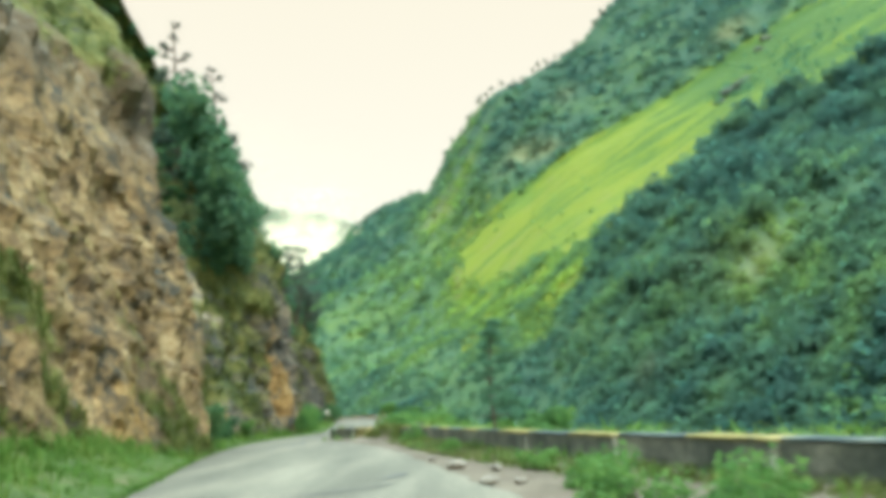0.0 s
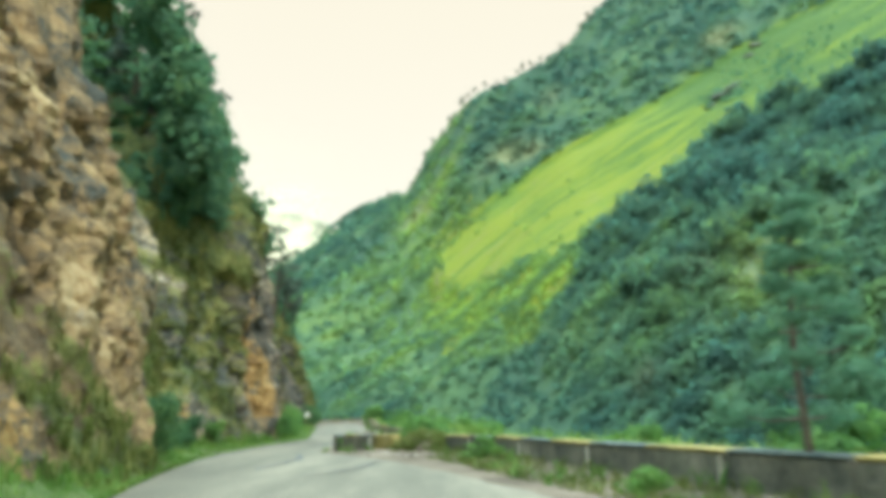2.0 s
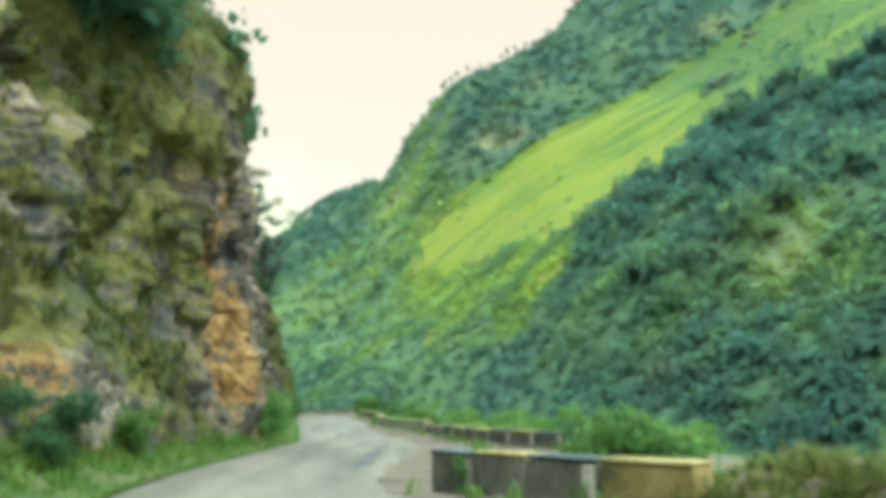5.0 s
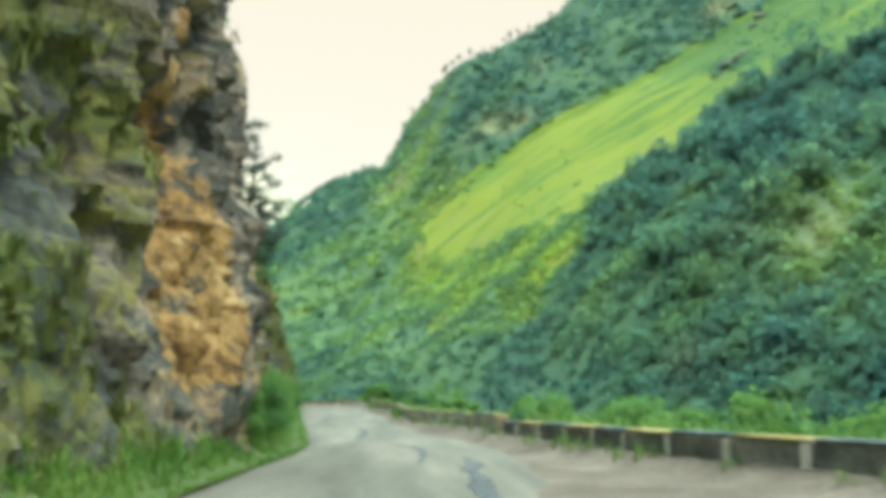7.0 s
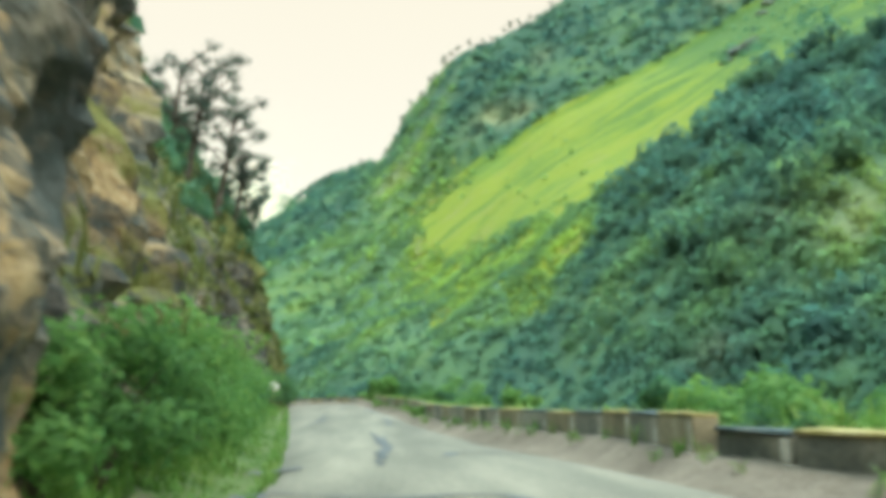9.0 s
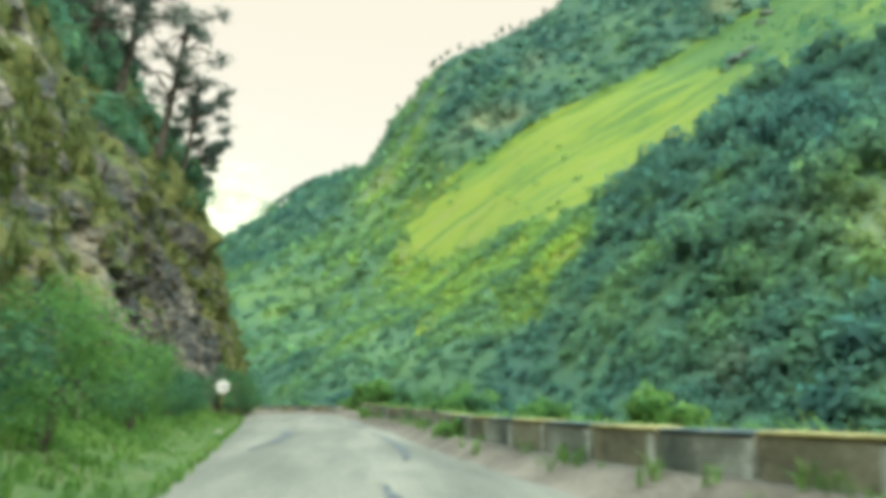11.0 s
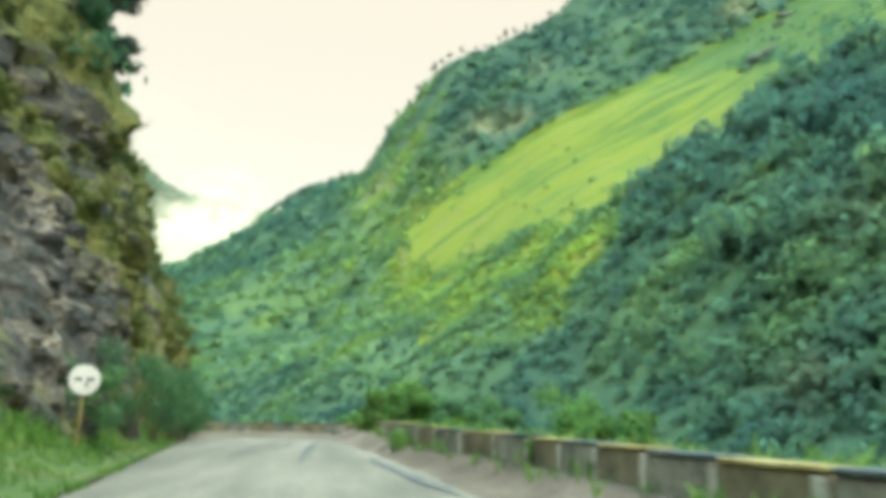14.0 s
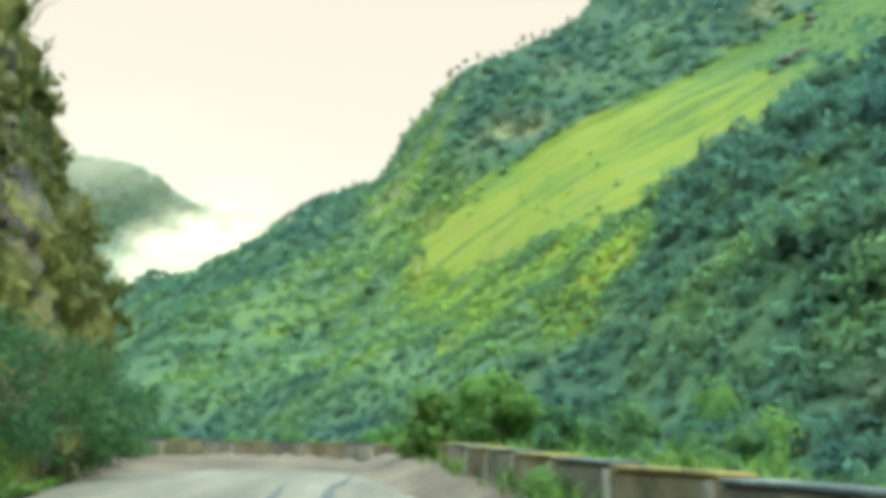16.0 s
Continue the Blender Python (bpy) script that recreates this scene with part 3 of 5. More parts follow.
CV, OCHRE, RUST, SLATE_SHADE, MOSS = [], [], [], [], []
for i in range(len(foot)):
    bx, by = foot[i]
    lean = float(np.interp(by, BULGE_Y, LEAN_BACK))
    top = float(np.interp(by, BULGE_Y, SHOULDER))
    tan_face = float(np.interp(by, [10, 24, 40, 44, 52, 58, 64, 70, 78, 84, 120], [0.55, 0.85, 0.8, 0.35, 0.55, 0.25, 0.2, 0.40, 0.42, 0.42, 0.15]))
    growth = float(np.interp(by, [0, 20, 38, 43, 48, 58, 66, 70, 76, 80, 92, 110, 120, 126, 141, 144, 156], [0.5, 0.12, 0.10, 0.5, 0.45, 0.6, 0.55, 0.30, 0.08, 0.25, 0.6, 0.6, 0.45, 0.12, 0.12, 0.75, 0.7]))
    dip = float(np.interp(by, [0, 90, 118], [0.40, 0.45, 0.75]))
    slabs = float(smooth(114, 124, by) * (1 - smooth(143, 146, by)))
    broken = 1 + 0.12 * float(smooth(70, 72, by) * (1 - smooth(76, 80, by))) - 0.4 * float(1 - smooth(40, 46, by))
    for h in heights:
        up = max(h, 0.0)
        back = lean * up + (0.32 if by > 118 else 0.75) * max(h - top, 0) + (0.35 * max(h - top - 5, 0) if by < 66 else 0) + (0.62 * max(h - 25, 0) if by > 96 else 0)
        along, bed = by - dip * h, h + dip * by
        d = 1.2 * fbm((bx * 0.15, by * 0.15, h * 0.09), 3) + 0.45 * abs(fbm((bx * 0.4, along * 0.3, bed * 0.35 + 9), 3))
        d += broken * (0.36 * block(bx, by, h, 2.6, 0.0) + 0.20 * block(bx, by, h, 1.0, 5.0)) + 0.12 * fbm((by * 1.9, bx * 1.9, h * 1.6), 2)
        rib = bed * 1.25 + 1.2 * noise.noise((along * 0.25, bed * 0.3, 12.0))
        d += (0.16 + 0.42 * slabs) * ((rib % 1.0) - 0.5) * (0.6 + 0.8 * noise.noise((along * 0.4, math.floor(rib) * 3.1, 2.0)))
        cleft = abs(noise.noise((along * 0.42, bed * 0.09, 50.0)))
        d -= 0.6 * broken * max(0.0, 0.12 - cleft) / 0.12
        d += broken * 0.16 * block(bx, by, h, 0.5, 11.0) + 0.13 * fbm((by * 3.6, bx * 3.6, h * 3.2), 3)
        d *= min(1.0, 0.4 + 0.12 * up)
        d += 0.65 * float(smooth(1.5, 5, up)) * float(smooth(138, 145, by) * (1 - smooth(151, 156, by)))
        d += 0.22 * float(smooth(1.5, 4.5, up)) * float(smooth(74, 77, by) * (1 - smooth(82, 86, by)))
        o = d - back
        CV.append((bx + out[i, 0] * o, by + out[i, 1] * o, float(road_z(by)) + h))
        patch = fbm((along * 0.16, bed * 0.22, 21.0), 3)
        OCHRE.append(tan_face + 0.5 * patch)
        # iron-stained face before the corner, its upper rim falling with the beds
        stain = float(smooth(70.3, 71.6, by + 0.25 * patch) * (1 - smooth(74.6, 76.2, by + 0.12 * h + 0.8 * patch))) * float(1 - smooth(7.4, 9.4, h + 1.6 * (by - 72) + 1.5 * patch)) * float(smooth(0.9, 1.9, h - 0.4 * patch))
        low = 0.55 * float(smooth(27, 29, by) * (1 - smooth(32.5, 34, by)) * (1 - smooth(2.8, 4.2, h + patch))) + 0.6 * float(smooth(56.5, 57.5, by) * (1 - smooth(59, 60, by)) * (1 - smooth(2.6, 3.8, h + patch)))
        RUST.append(0.82 * stain + low + (0.15 + 0.45 * stain) * fbm((along * 0.55, bed * 0.5, 77.0), 3) - 0.08)
        # The second term, y 59 to 71, paints shadow on the rock; others are slabs.
        SLATE_SHADE.append(0.85 * slabs + 0.45 * float(smooth(59, 65, by) * (1 - smooth(69.8, 71, by))) + 0.85 * float(smooth(72.5, 75, by) * (1 - smooth(78, 81, by))) * float(smooth(7.4, 9.4, h + 1.6 * (by - 72))) + 0.45 * float(smooth(9, 13, h) * (1 - smooth(40, 46, by))) + 0.4 * patch)
        streak = fbm((along * 0.07, bed * 0.42, 31.0), 3)
        MOSS.append(0.08 + 0.75 * growth + 0.8 * streak * (1 - 0.6 * stain) - 0.6 * stain + 0.5 * float(smooth(top - 2, top + 1, h)) + 0.22 * max(0, 1 - up / 2.0) + (0.35 * float(smooth(6.5, 10, h)) if by > 116 else 0))
faces = grid_faces(len(foot), len(heights))[:, ::-1]
cliff_mesh = mesh_from("cliff", CV, faces, ROCK, True)
for name, values in (("ochre", OCHRE), ("rust", RUST), ("slate_shade", SLATE_SHADE), ("moss", MOSS)):
    cliff_mesh.attributes.new(name, "FLOAT", "POINT").data.foreach_set("value", np.array(values, np.float32))
cliff_mesh.set_sharp_from_angle(angle=radians(24))
cliff = tagged(new("cliff", cliff_mesh), "steep broken ochre and grey rock cliff above the road", "cliff", kind="structure")
CV, MOSS = np.array(CV).reshape(len(foot), len(heights), 3), np.array(MOSS).reshape(len(foot), len(heights))


# ---- foliage tools ----
def leaf_cloud(rng, n, size, stretch=(1, 1, 1), inner=0.55, dome=False):
    """Small leaf quads scattered in a lumpy ball, or the upper half of one, of radius 1."""
    d = rng.normal(size=(n, 3))
    if dome:
        d[:, 2] = np.abs(d[:, 2]) - 0.15
    d /= np.linalg.norm(d, axis=1)[:, None]
    lump = 0.78 + 0.28 * np.sin(d[:, 0] * 5 + d[:, 1] * 3) * np.cos(d[:, 2] * 4 + d[:, 0] * 2)
    c = d * (lump * rng.uniform(inner, 1.0, n) ** 0.5)[:, None] * np.array(stretch)
    facing = d + 0.38 * rng.normal(size=(n, 3))
    a = np.cross(facing, rng.normal(size=(n, 3)))
    a /= np.linalg.norm(a, axis=1)[:, None]
    b = np.cross(facing, a)
    b /= np.linalg.norm(b, axis=1)[:, None]
    s = size * rng.uniform(0.6, 1.4, n)[:, None]
    V = np.stack([c - a * s, c - b * s * 0.6, c + a * s, c + b * s * 0.6], 1).reshape(-1, 3)
    return V, np.arange(4 * n).reshape(-1, 4)


def tuft(rng, n, width=0.05):
    """Bent grass blades of height 1 from one root, three corners by two quads each."""
    V = []
    for _ in range(n):
        a, lean_out, h = rng.uniform(0, 6.283), rng.uniform(0.15, 0.75), rng.uniform(0.55, 1.0)
        d, s = np.array((math.cos(a), math.sin(a), 0)), np.array((-math.sin(a), math.cos(a), 0)) * width
        root = np.array((*rng.uniform(-0.25, 0.25, 2), 0))
        mid, tip = root + d * lean_out * 0.35 + np.array((0, 0, 0.6 * h)), root + d * lean_out + np.array((0, 0, h * (1 - 0.3 * lean_out)))
        V += [root - s, root + s, mid + s * 0.8, mid - s * 0.8, mid - s * 0.8, mid + s * 0.8, tip + s * 0.15, tip - s * 0.15]
    return np.array(V), np.arange(8 * n).reshape(-1, 4)


def clumps(places, sizes, templates, rng, tall=1.0):
    """Arrays of many turned and scaled copies of the templates."""
    VV, FF, at = [], [], 0
    for p, s in zip(places, sizes):
        V, F = templates[rng.integers(len(templates))]
        w = rng.uniform(0, 6.283)
        c, sn = math.cos(w), math.sin(w)
        VV.append(np.stack([V[:, 0] * c - V[:, 1] * sn, V[:, 0] * sn + V[:, 1] * c, V[:, 2] * tall], 1) * s + p)
        FF.append(F + at)
        at += len(V)
    return np.concatenate(VV), np.concatenate(FF)


def scatter(name, label, category, places, sizes, templates, mat, rng, tall=1.0):
    V, F = clumps(places, sizes, templates, rng, tall)
    ob = new(name, mesh_from(name, V, F, mat, mat is FOREST))
    if mat is FOREST:
        at = np.asarray(places)
        # crowns shade as soft rounded masses
        puff = (V - np.repeat(at, len(V) // len(at), 0)) / np.repeat(np.asarray(sizes), len(V) // len(at))[:, None]
        puff = puff * (0.35, 0.35, 0.2) + (0, 0, 0.8)
        puff /= np.linalg.norm(puff, axis=1)[:, None]
        ob.data.attributes.new("custom_normal", "FLOAT_VECTOR", "POINT").data.foreach_set("vector", puff.astype(np.float32).ravel())
        for field, value in (("tone", tone(at[:, 0], at[:, 1])), ("dry", dryness(at[:, 0], at[:, 1]))):
            ob.data.attributes.new(field, "FLOAT", "POINT").data.foreach_set("value", np.repeat(value, len(V) // len(at)).astype(np.float32))
    return tagged(ob, label, category, kind="stuff")


def tube(points, radii, sides=6):
    """A tapered limb through the points: vertices and quads."""
    p = np.array(points, float)
    V = []
    for i in range(len(p)):
        t = p[min(i + 1, len(p) - 1)] - p[max(i - 1, 0)]
        t /= np.linalg.norm(t)
        a = np.cross(t, (0.31, 0.95, 0.1))
        a /= np.linalg.norm(a)
        b = np.cross(t, a)
        for j in range(sides):
            w = 2 * math.pi * j / sides
            V.append(p[i] + radii[i] * (a * math.cos(w) + b * math.sin(w)))
    F = [(i * sides + j, i * sides + (j + 1) % sides, (i + 1) * sides + (j + 1) % sides, (i + 1) * sides + j) for i in range(len(p) - 1) for j in range(sides)]
    return np.array(V), np.array(F)


def join(pieces):
    VV, FF, at = [], [], 0
    for V, F in pieces:
        VV.append(V)
        FF.append(np.asarray(F) + at)
        at += len(V)
    return np.concatenate(VV), np.concatenate(FF)


# ---- mountain woods ----
rng = np.random.default_rng(5)


far_crowns = [leaf_cloud(rng, 16, 0.42, (1, 1, 1.25), 0.4, True) for _ in range(9)]
near_crowns = [leaf_cloud(rng, 24, 0.33, (1, 1, 1.3), 0.4, True) for _ in range(9)]
fine_crowns = [leaf_cloud(rng, 26, 0.31, (1, 1, 1.6), 0.4, True) for _ in range(9)]
edge_crowns = [leaf_cloud(rng, 130, 0.16, (1, 1, 1.1), 0.5) for _ in range(6)]


def slope_places(n, xr, yr, chance):
    xs, ys = rng.uniform(*xr, n), rng.uniform(*yr, n)
    crest = np.interp(xs, CREST_X, CREST_Y)
    ok = (rng.random(n) < chance(xs, ys)) & (ys < crest + 6) & (ground_z(xs, ys) > -55) & (brink(xs, ys) > 12)
    xs, ys = xs[ok], ys[ok]
    zs = ground_z(xs, ys) + np.array([relief(x, y) for x, y in zip(xs, ys)])
    return xs, ys, zs


def dark_chance(x, y):
    g = grassland(x, y)
    zone = smooth(27, 43, x - 0.32 * (y - 267) + 5 * np.sin(y * 0.09) + 4 * np.sin(x * 0.5 + y * 0.21)) * (y < 470)
    gap = np.exp(-((x - 95) / 26) ** 2 - ((y - 235) / 45) ** 2) + np.exp(-((x - 62) / 14) ** 2 - ((y - 275) / 40) ** 2)
    return np.where(g > 0, 0.0, zone * (1 - 0.45 * np.minimum(1, gap)) * (1 - 0.9 * lime_zone(x, y)))


def scrub_chance(x, y):
    g = grassland(x, y)
    thin = (g > -130) & (x < 72) & (y < 560)
    clear = np.sin(x * 0.11 + y * 0.03) + np.sin(y * 0.045 - x * 0.05 + 1.7)
    return np.where((g > 0) & (g < 22) & (x < 56), 0.05, np.where(g > 2, 0.0012, np.where(dark_chance(x, y) > 0.25, 0.16 + 0.5 * (dark_chance(x, y) < 0.8), np.where(lime_zone(x, y) > 0.15, np.where(lime_patch(x, y), 0.07, 0.4), np.where(thin, 0.42 + 0.2 * clear, 0.75 + 0.2 * clear)))))


xs, ys, zs = slope_places(13000, (20, 300), (110, 470), dark_chance)
size = rng.uniform(1.5, 3.1, len(xs))
close = ys < 290
left_part = xs < 72 + 9 * np.sin(ys * 0.07)
for name, label, which, crowns in (("valley_woods", "dense green woods low on the mountainside", close & left_part, fine_crowns), ("shaded_woods", "dense dark blue-green woods low on the mountainside", close & ~left_part, fine_crowns), ("dark_woods", "dense dark green woods on the lower mountainside", ~close, near_crowns)):
    scatter(name, label, "forest", np.stack([xs, ys, zs - size * 0.1], 1)[which], size[which], crowns, FOREST, rng)
ex = rng.uniform(52, 250, 340)
ey = np.interp(ex, EDGE_X, EDGE_Y) + np.where(np.arange(340) < 110, rng.uniform(-16, 3, 340), -rng.uniform(4, 120, 340))
es = rng.uniform(3.0, 7.5, 340)
keep = dark_chance(ex, ey) > 0.5
ex, ey, es = ex[keep], ey[keep], es[keep]
ez = ground_z(ex, ey) + np.array([relief(x, y) for x, y in zip(ex, ey)])
scatter("edge_trees", "tall dark round-crowned trees along the edge of the grass slope", "forest", np.stack([ex, ey, ez + es * 0.6], 1), es, edge_crowns, FOREST, rng)
xs, ys, zs = slope_places(30000, (-330, 290), (150, 960), scrub_chance)
size = rng.uniform(1.1, 3.1, len(xs)) * np.interp(ys, [250, 500], [0.85, 1.15])
size = size * np.interp(np.interp(xs, CREST_X, CREST_Y) - ys, [0, 40], [0.75, 1.0])
high = (ys > 562) & (rng.random(len(xs)) < 0.85)
scatter("mountain_scrub", "mixed green trees and scrub covering the steep mountainside", "forest", np.stack([xs, ys, zs - size * 0.15], 1)[~high], size[~high], far_crowns, FOREST, rng)
scatter("crest_woods", "woods tinted blue-green for haze between the grass slope and the skyline", "forest", np.stack([xs, ys, zs - size * 0.15], 1)[high], size[high] * 1.3, far_crowns, FOREST, rng)

hx, hy = rng.uniform(-150, -22, 900), rng.uniform(-60, 165, 900)
ok = (ground_z(hx, hy) > 28) & (hx < -45)
hx, hy = hx[ok], hy[ok]
size = rng.uniform(2.0, 4.0, len(hx))
scatter("hilltop_woods", "woods on the hillside above the cliff", "forest", np.stack([hx, hy, ground_z(hx, hy) + size * 0.6], 1), size, far_crowns, LEAF, rng)
hx, hy = rng.uniform(12, 150, 2200), rng.uniform(-60, 190, 2200)
ok = (brink(hx, hy) > 6) & (rng.random(2200) < 0.5)
hx, hy = hx[ok], hy[ok]
size = rng.uniform(1.2, 3.2, len(hx))
scatter("bank_woods", "scrubby trees down the bank below the road", "forest", np.stack([hx, hy, ground_z(hx, hy) + size * 0.5], 1), size, far_crowns, SCRUB, rng)
low_crowns = [leaf_cloud(rng, 13, 0.52, (1, 1, 0.9)) for _ in range(6)]
xs, ys, zs = slope_places(15000, (-90, 170), (130, 420), lambda x, y: np.where(grassland(x, y) > 4, 0.004, 0.45))
size = rng.uniform(0.7, 1.7, len(xs))
scatter("low_scrub", "low bright green scrub and ferns between the trees", "shrubs", np.stack([xs, ys, zs + size * 0.2], 1), size, low_crowns, FOREST, rng)

xs, ys, zs = slope_places(11000, (-20, 90), (265, 590), lambda x, y: np.where(grassland(x, y) > 14, 0.006, 0.9 * lime_zone(x, y)))
size = rng.uniform(0.7, 2.0, len(xs))
scatter("lime_scrub", "bright lime-green scrub below the grass slope", "shrubs", np.stack([xs, ys, zs + size * 0.2], 1), size, low_crowns, FOREST, rng)
gap = [(rng.normal(92, 12), rng.normal(205, 22)) for _ in range(240)] + [(rng.normal(60, 6), rng.normal(225, 22)) for _ in range(140)] + [(rng.uniform(30, 150), rng.uniform(120, 300)) for _ in range(160)]
gx2, gy2 = np.array(gap).T
gs = rng.uniform(1.4, 3.2, len(gx2))
scatter("olive_thicket", "lighter green thickets among the dark trees", "shrubs", np.stack([gx2, gy2, ground_z(gx2, gy2) + np.array([relief(x, y) for x, y in zip(gx2, gy2)]) + gs * 0.5], 1), gs, far_crowns, FOREST, rng)

# ---- rock outcrops on the grass slope and near the crest ----
def boulder(rng, rx, ry, rz, cuts=2):
    bm = bmesh.new()
    bmesh.ops.create_icosphere(bm, subdivisions=cuts, radius=1)
    seed = rng.uniform(0, 90)
    for v in bm.verts:
        f = 1 + 0.35 * noise.noise(v.co * 1.4 + Vector((seed, 0, 0))) + 0.15 * noise.noise(v.co * 3.5 + Vector((0, seed, 0)))
        v.co = Vector((v.co.x * rx, v.co.y * ry, v.co.z * rz)) * f
    return bm


def rock(name, x, y, z, rx, ry, rz, label, group, mat=None, cuts=2):
    bm = boulder(rng, rx, ry, rz, cuts)
    me = bpy.data.meshes.new(name)
    bm.to_mesh(me)
    bm.free()
    me.materials.append(mat or STONE)
    ob = new(name, me)
    ob.matrix_world = pose(x, y, z, 0, 0, rng.uniform(0, 360))
    return tagged(ob, label, "rock", group)


GREY_ROCK = material("grey_green_rock", [(0.3, (0.07, 0.09, 0.085)), (0.5, (0.13, 0.145, 0.135)), (0.7, (0.24, 0.235, 0.22))], 0.3, 0.9, 0.6, grain=0.3)
for x, y, w in [(166, 483, 6), (158, 479, 4), (174, 489, 5), (180, 496, 3.5), (207, 545, 4), (219, 562, 5)]:
    rock("rock_outcrop", x, y, float(ground_z(np.array(x), np.array(y))) + relief(x, y) - 0.3, w, w * 0.8, w * 0.4, "dark grey rock outcrop on the grassy slope", "slope outcrops", GREY_ROCK, 3)
xs, ys = np.r_[rng.normal(168, 7, 80), rng.normal(205, 16, 90)], np.r_[rng.normal(485, 8, 80), rng.normal(480, 38, 90)]
size = rng.uniform(0.9, 2.4, 170)
scatter("outcrop_scrub", "dark scrub round the rock outcrops on the grass", "shrubs", np.stack([xs, ys, ground_z(xs, ys) + np.array([relief(x, y) for x, y in zip(xs, ys)]) + 0.4 * size], 1), size, low_crowns, LEAF, rng)

# ---- far hill and drifting mist ----
hx, hy = np.linspace(-1100, 150, 110), np.linspace(1250, 1700, 40)
HX, HY = np.meshgrid(hx, hy)
top = np.interp(HX, [-1100, -425, -350, -273, -190, -121, 0, 150], [570, 404, 384, 340, 320, 296, 220, 110])
HZ = top - 0.85 * np.abs(HY - 1500) + np.array([[14 * fbm((x * 0.01, y * 0.01, 5), 4) for x in hx] for y in hy]) * 0.9
hill = new("far_hill", mesh_from("far_hill", np.stack([HX, HY, HZ], -1).reshape(-1, 3), grid_faces(len(hy), len(hx)), FLOOR, True))
tagged(hill, "distant blue-green wooded hill behind the valley", "hill", kind="structure")
fx, fy = rng.uniform(-620, 60, 3600), rng.uniform(1360, 1505, 3600)
fz = np.interp(fx, [-1100, -425, -350, -273, -190, -121, 0, 150], [570, 404, 384, 340, 320, 296, 220, 110]) - 0.85 * np.abs(fy - 1500) + np.array([12.6 * fbm((x * 0.01, y * 0.01, 5), 4) for x, y in zip(fx, fy)])
few = [leaf_cloud(rng, 12, 0.55, (1, 1, 1.2)) for _ in range(5)]
scatter("far_hill_woods", "hazy woods on the distant hill", "forest", np.stack([fx, fy, fz + 3], 1), rng.uniform(5, 9, 3600), few, LEAF, rng)

MIST = bpy.data.materials.new("white_mist")
MIST.use_nodes = True
mn, ml = MIST.node_tree.nodes, MIST.node_tree.links
mn.clear()
m_out, m_mix, m_clear, m_white = mn.new("ShaderNodeOutputMaterial"), mn.new("ShaderNodeMixShader"), mn.new("ShaderNodeBsdfTransparent"), mn.new("ShaderNodeBsdfTranslucent")
m_face = mn.new("ShaderNodeBsdfDiffuse")
m_face.inputs["Color"].default_value = m_white.inputs["Color"].default_value = (0.55, 0.50, 0.39, 1)
m_both = mn.new("ShaderNodeAddShader")
m_uv, m_noise, m_map, m_fade, m_mul = mn.new("ShaderNodeTexCoord"), mn.new("ShaderNodeTexNoise"), mn.new("ShaderNodeMapRange"), mn.new("ShaderNodeTexGradient"), mn.new("ShaderNodeMath")
m_noise.inputs["Scale"].default_value, m_noise.inputs["Detail"].default_value = 2.2, 6
m_fade.gradient_type = "QUADRATIC_SPHERE"
m_map.inputs["From Min"].default_value, m_map.inputs["From Max"].default_value = 0.30, 0.62
m_mul.operation, m_mul.use_clamp = "MULTIPLY", True
ml.new(m_uv.outputs["Object"], m_noise.inputs["Vector"])
ml.new(m_uv.outputs["Object"], m_fade.inputs["Vector"])
ml.new(m_noise.outputs["Fac"], m_map.inputs[0])
m_gain = mn.new("ShaderNodeMath")
m_gain.operation = "MULTIPLY"
m_gain.inputs[1].default_value = 3.2
ml.new(m_fade.outputs["Fac"], m_gain.inputs[0])
ml.new(m_map.outputs[0], m_mul.inputs[0])
ml.new(m_gain.outputs[0], m_mul.inputs[1])
ml.new(m_white.outputs[0], m_both.inputs[0])
ml.new(m_face.outputs[0], m_both.inputs[1])
ml.new(m_mul.outputs[0], m_mix.inputs[0])
ml.new(m_clear.outputs[0], m_mix.inputs[1])
ml.new(m_both.outputs[0], m_mix.inputs[2])
ml.new(m_mix.outputs[0], m_out.inputs["Surface"])


# Fainter copy for a sheet that stands in for haze.
HAZE_SHEET = MIST.copy()
HAZE_SHEET.name = "haze_sheet"
HAZE_SHEET.node_tree.nodes[m_gain.name].inputs[1].default_value = 0.55
SOFT_MIST = MIST.copy()
SOFT_MIST.name = "soft_mist"
SOFT_MIST.node_tree.nodes[m_gain.name].inputs[1].default_value = 1.4


def mist_bank(x, y, z, wide, tall, mat=MIST):
    """A soft curved sheet of cloud, thinning to its rim."""
    n = 17
    V = []
    for a in np.linspace(-1, 1, n):
        for b in np.linspace(-1, 1, n):
            V.append((a, 0.12 * (a * a + b * b) + 0.08 * noise.noise((a * 2, b * 2, x)), b))
    ob = new("mist_bank", mesh_from("mist_bank", V, grid_faces(n, n), mat, True))
    ob.matrix_world = Matrix.LocRotScale((x, y, z), None, (wide, 60, tall))
    ob.visible_shadow = False
    return tagged(ob, "white mist and thin haze between the hills", "mist", "valley mist", kind="stuff")


for place in [(-200, 1200, 225, 95, 60), (-140, 1150, 215, 80, 60), (-255, 1220, 200, 85, 62), (-190, 1100, 180, 100, 60)]:
    mist_bank(*place)
# Wide faint sheet added to veil the far hill as haze.
mist_bank(-330, 1240, 330, 300, 130, HAZE_SHEET)
mist_bank(-165, 1240, 285, 90, 42, SOFT_MIST)

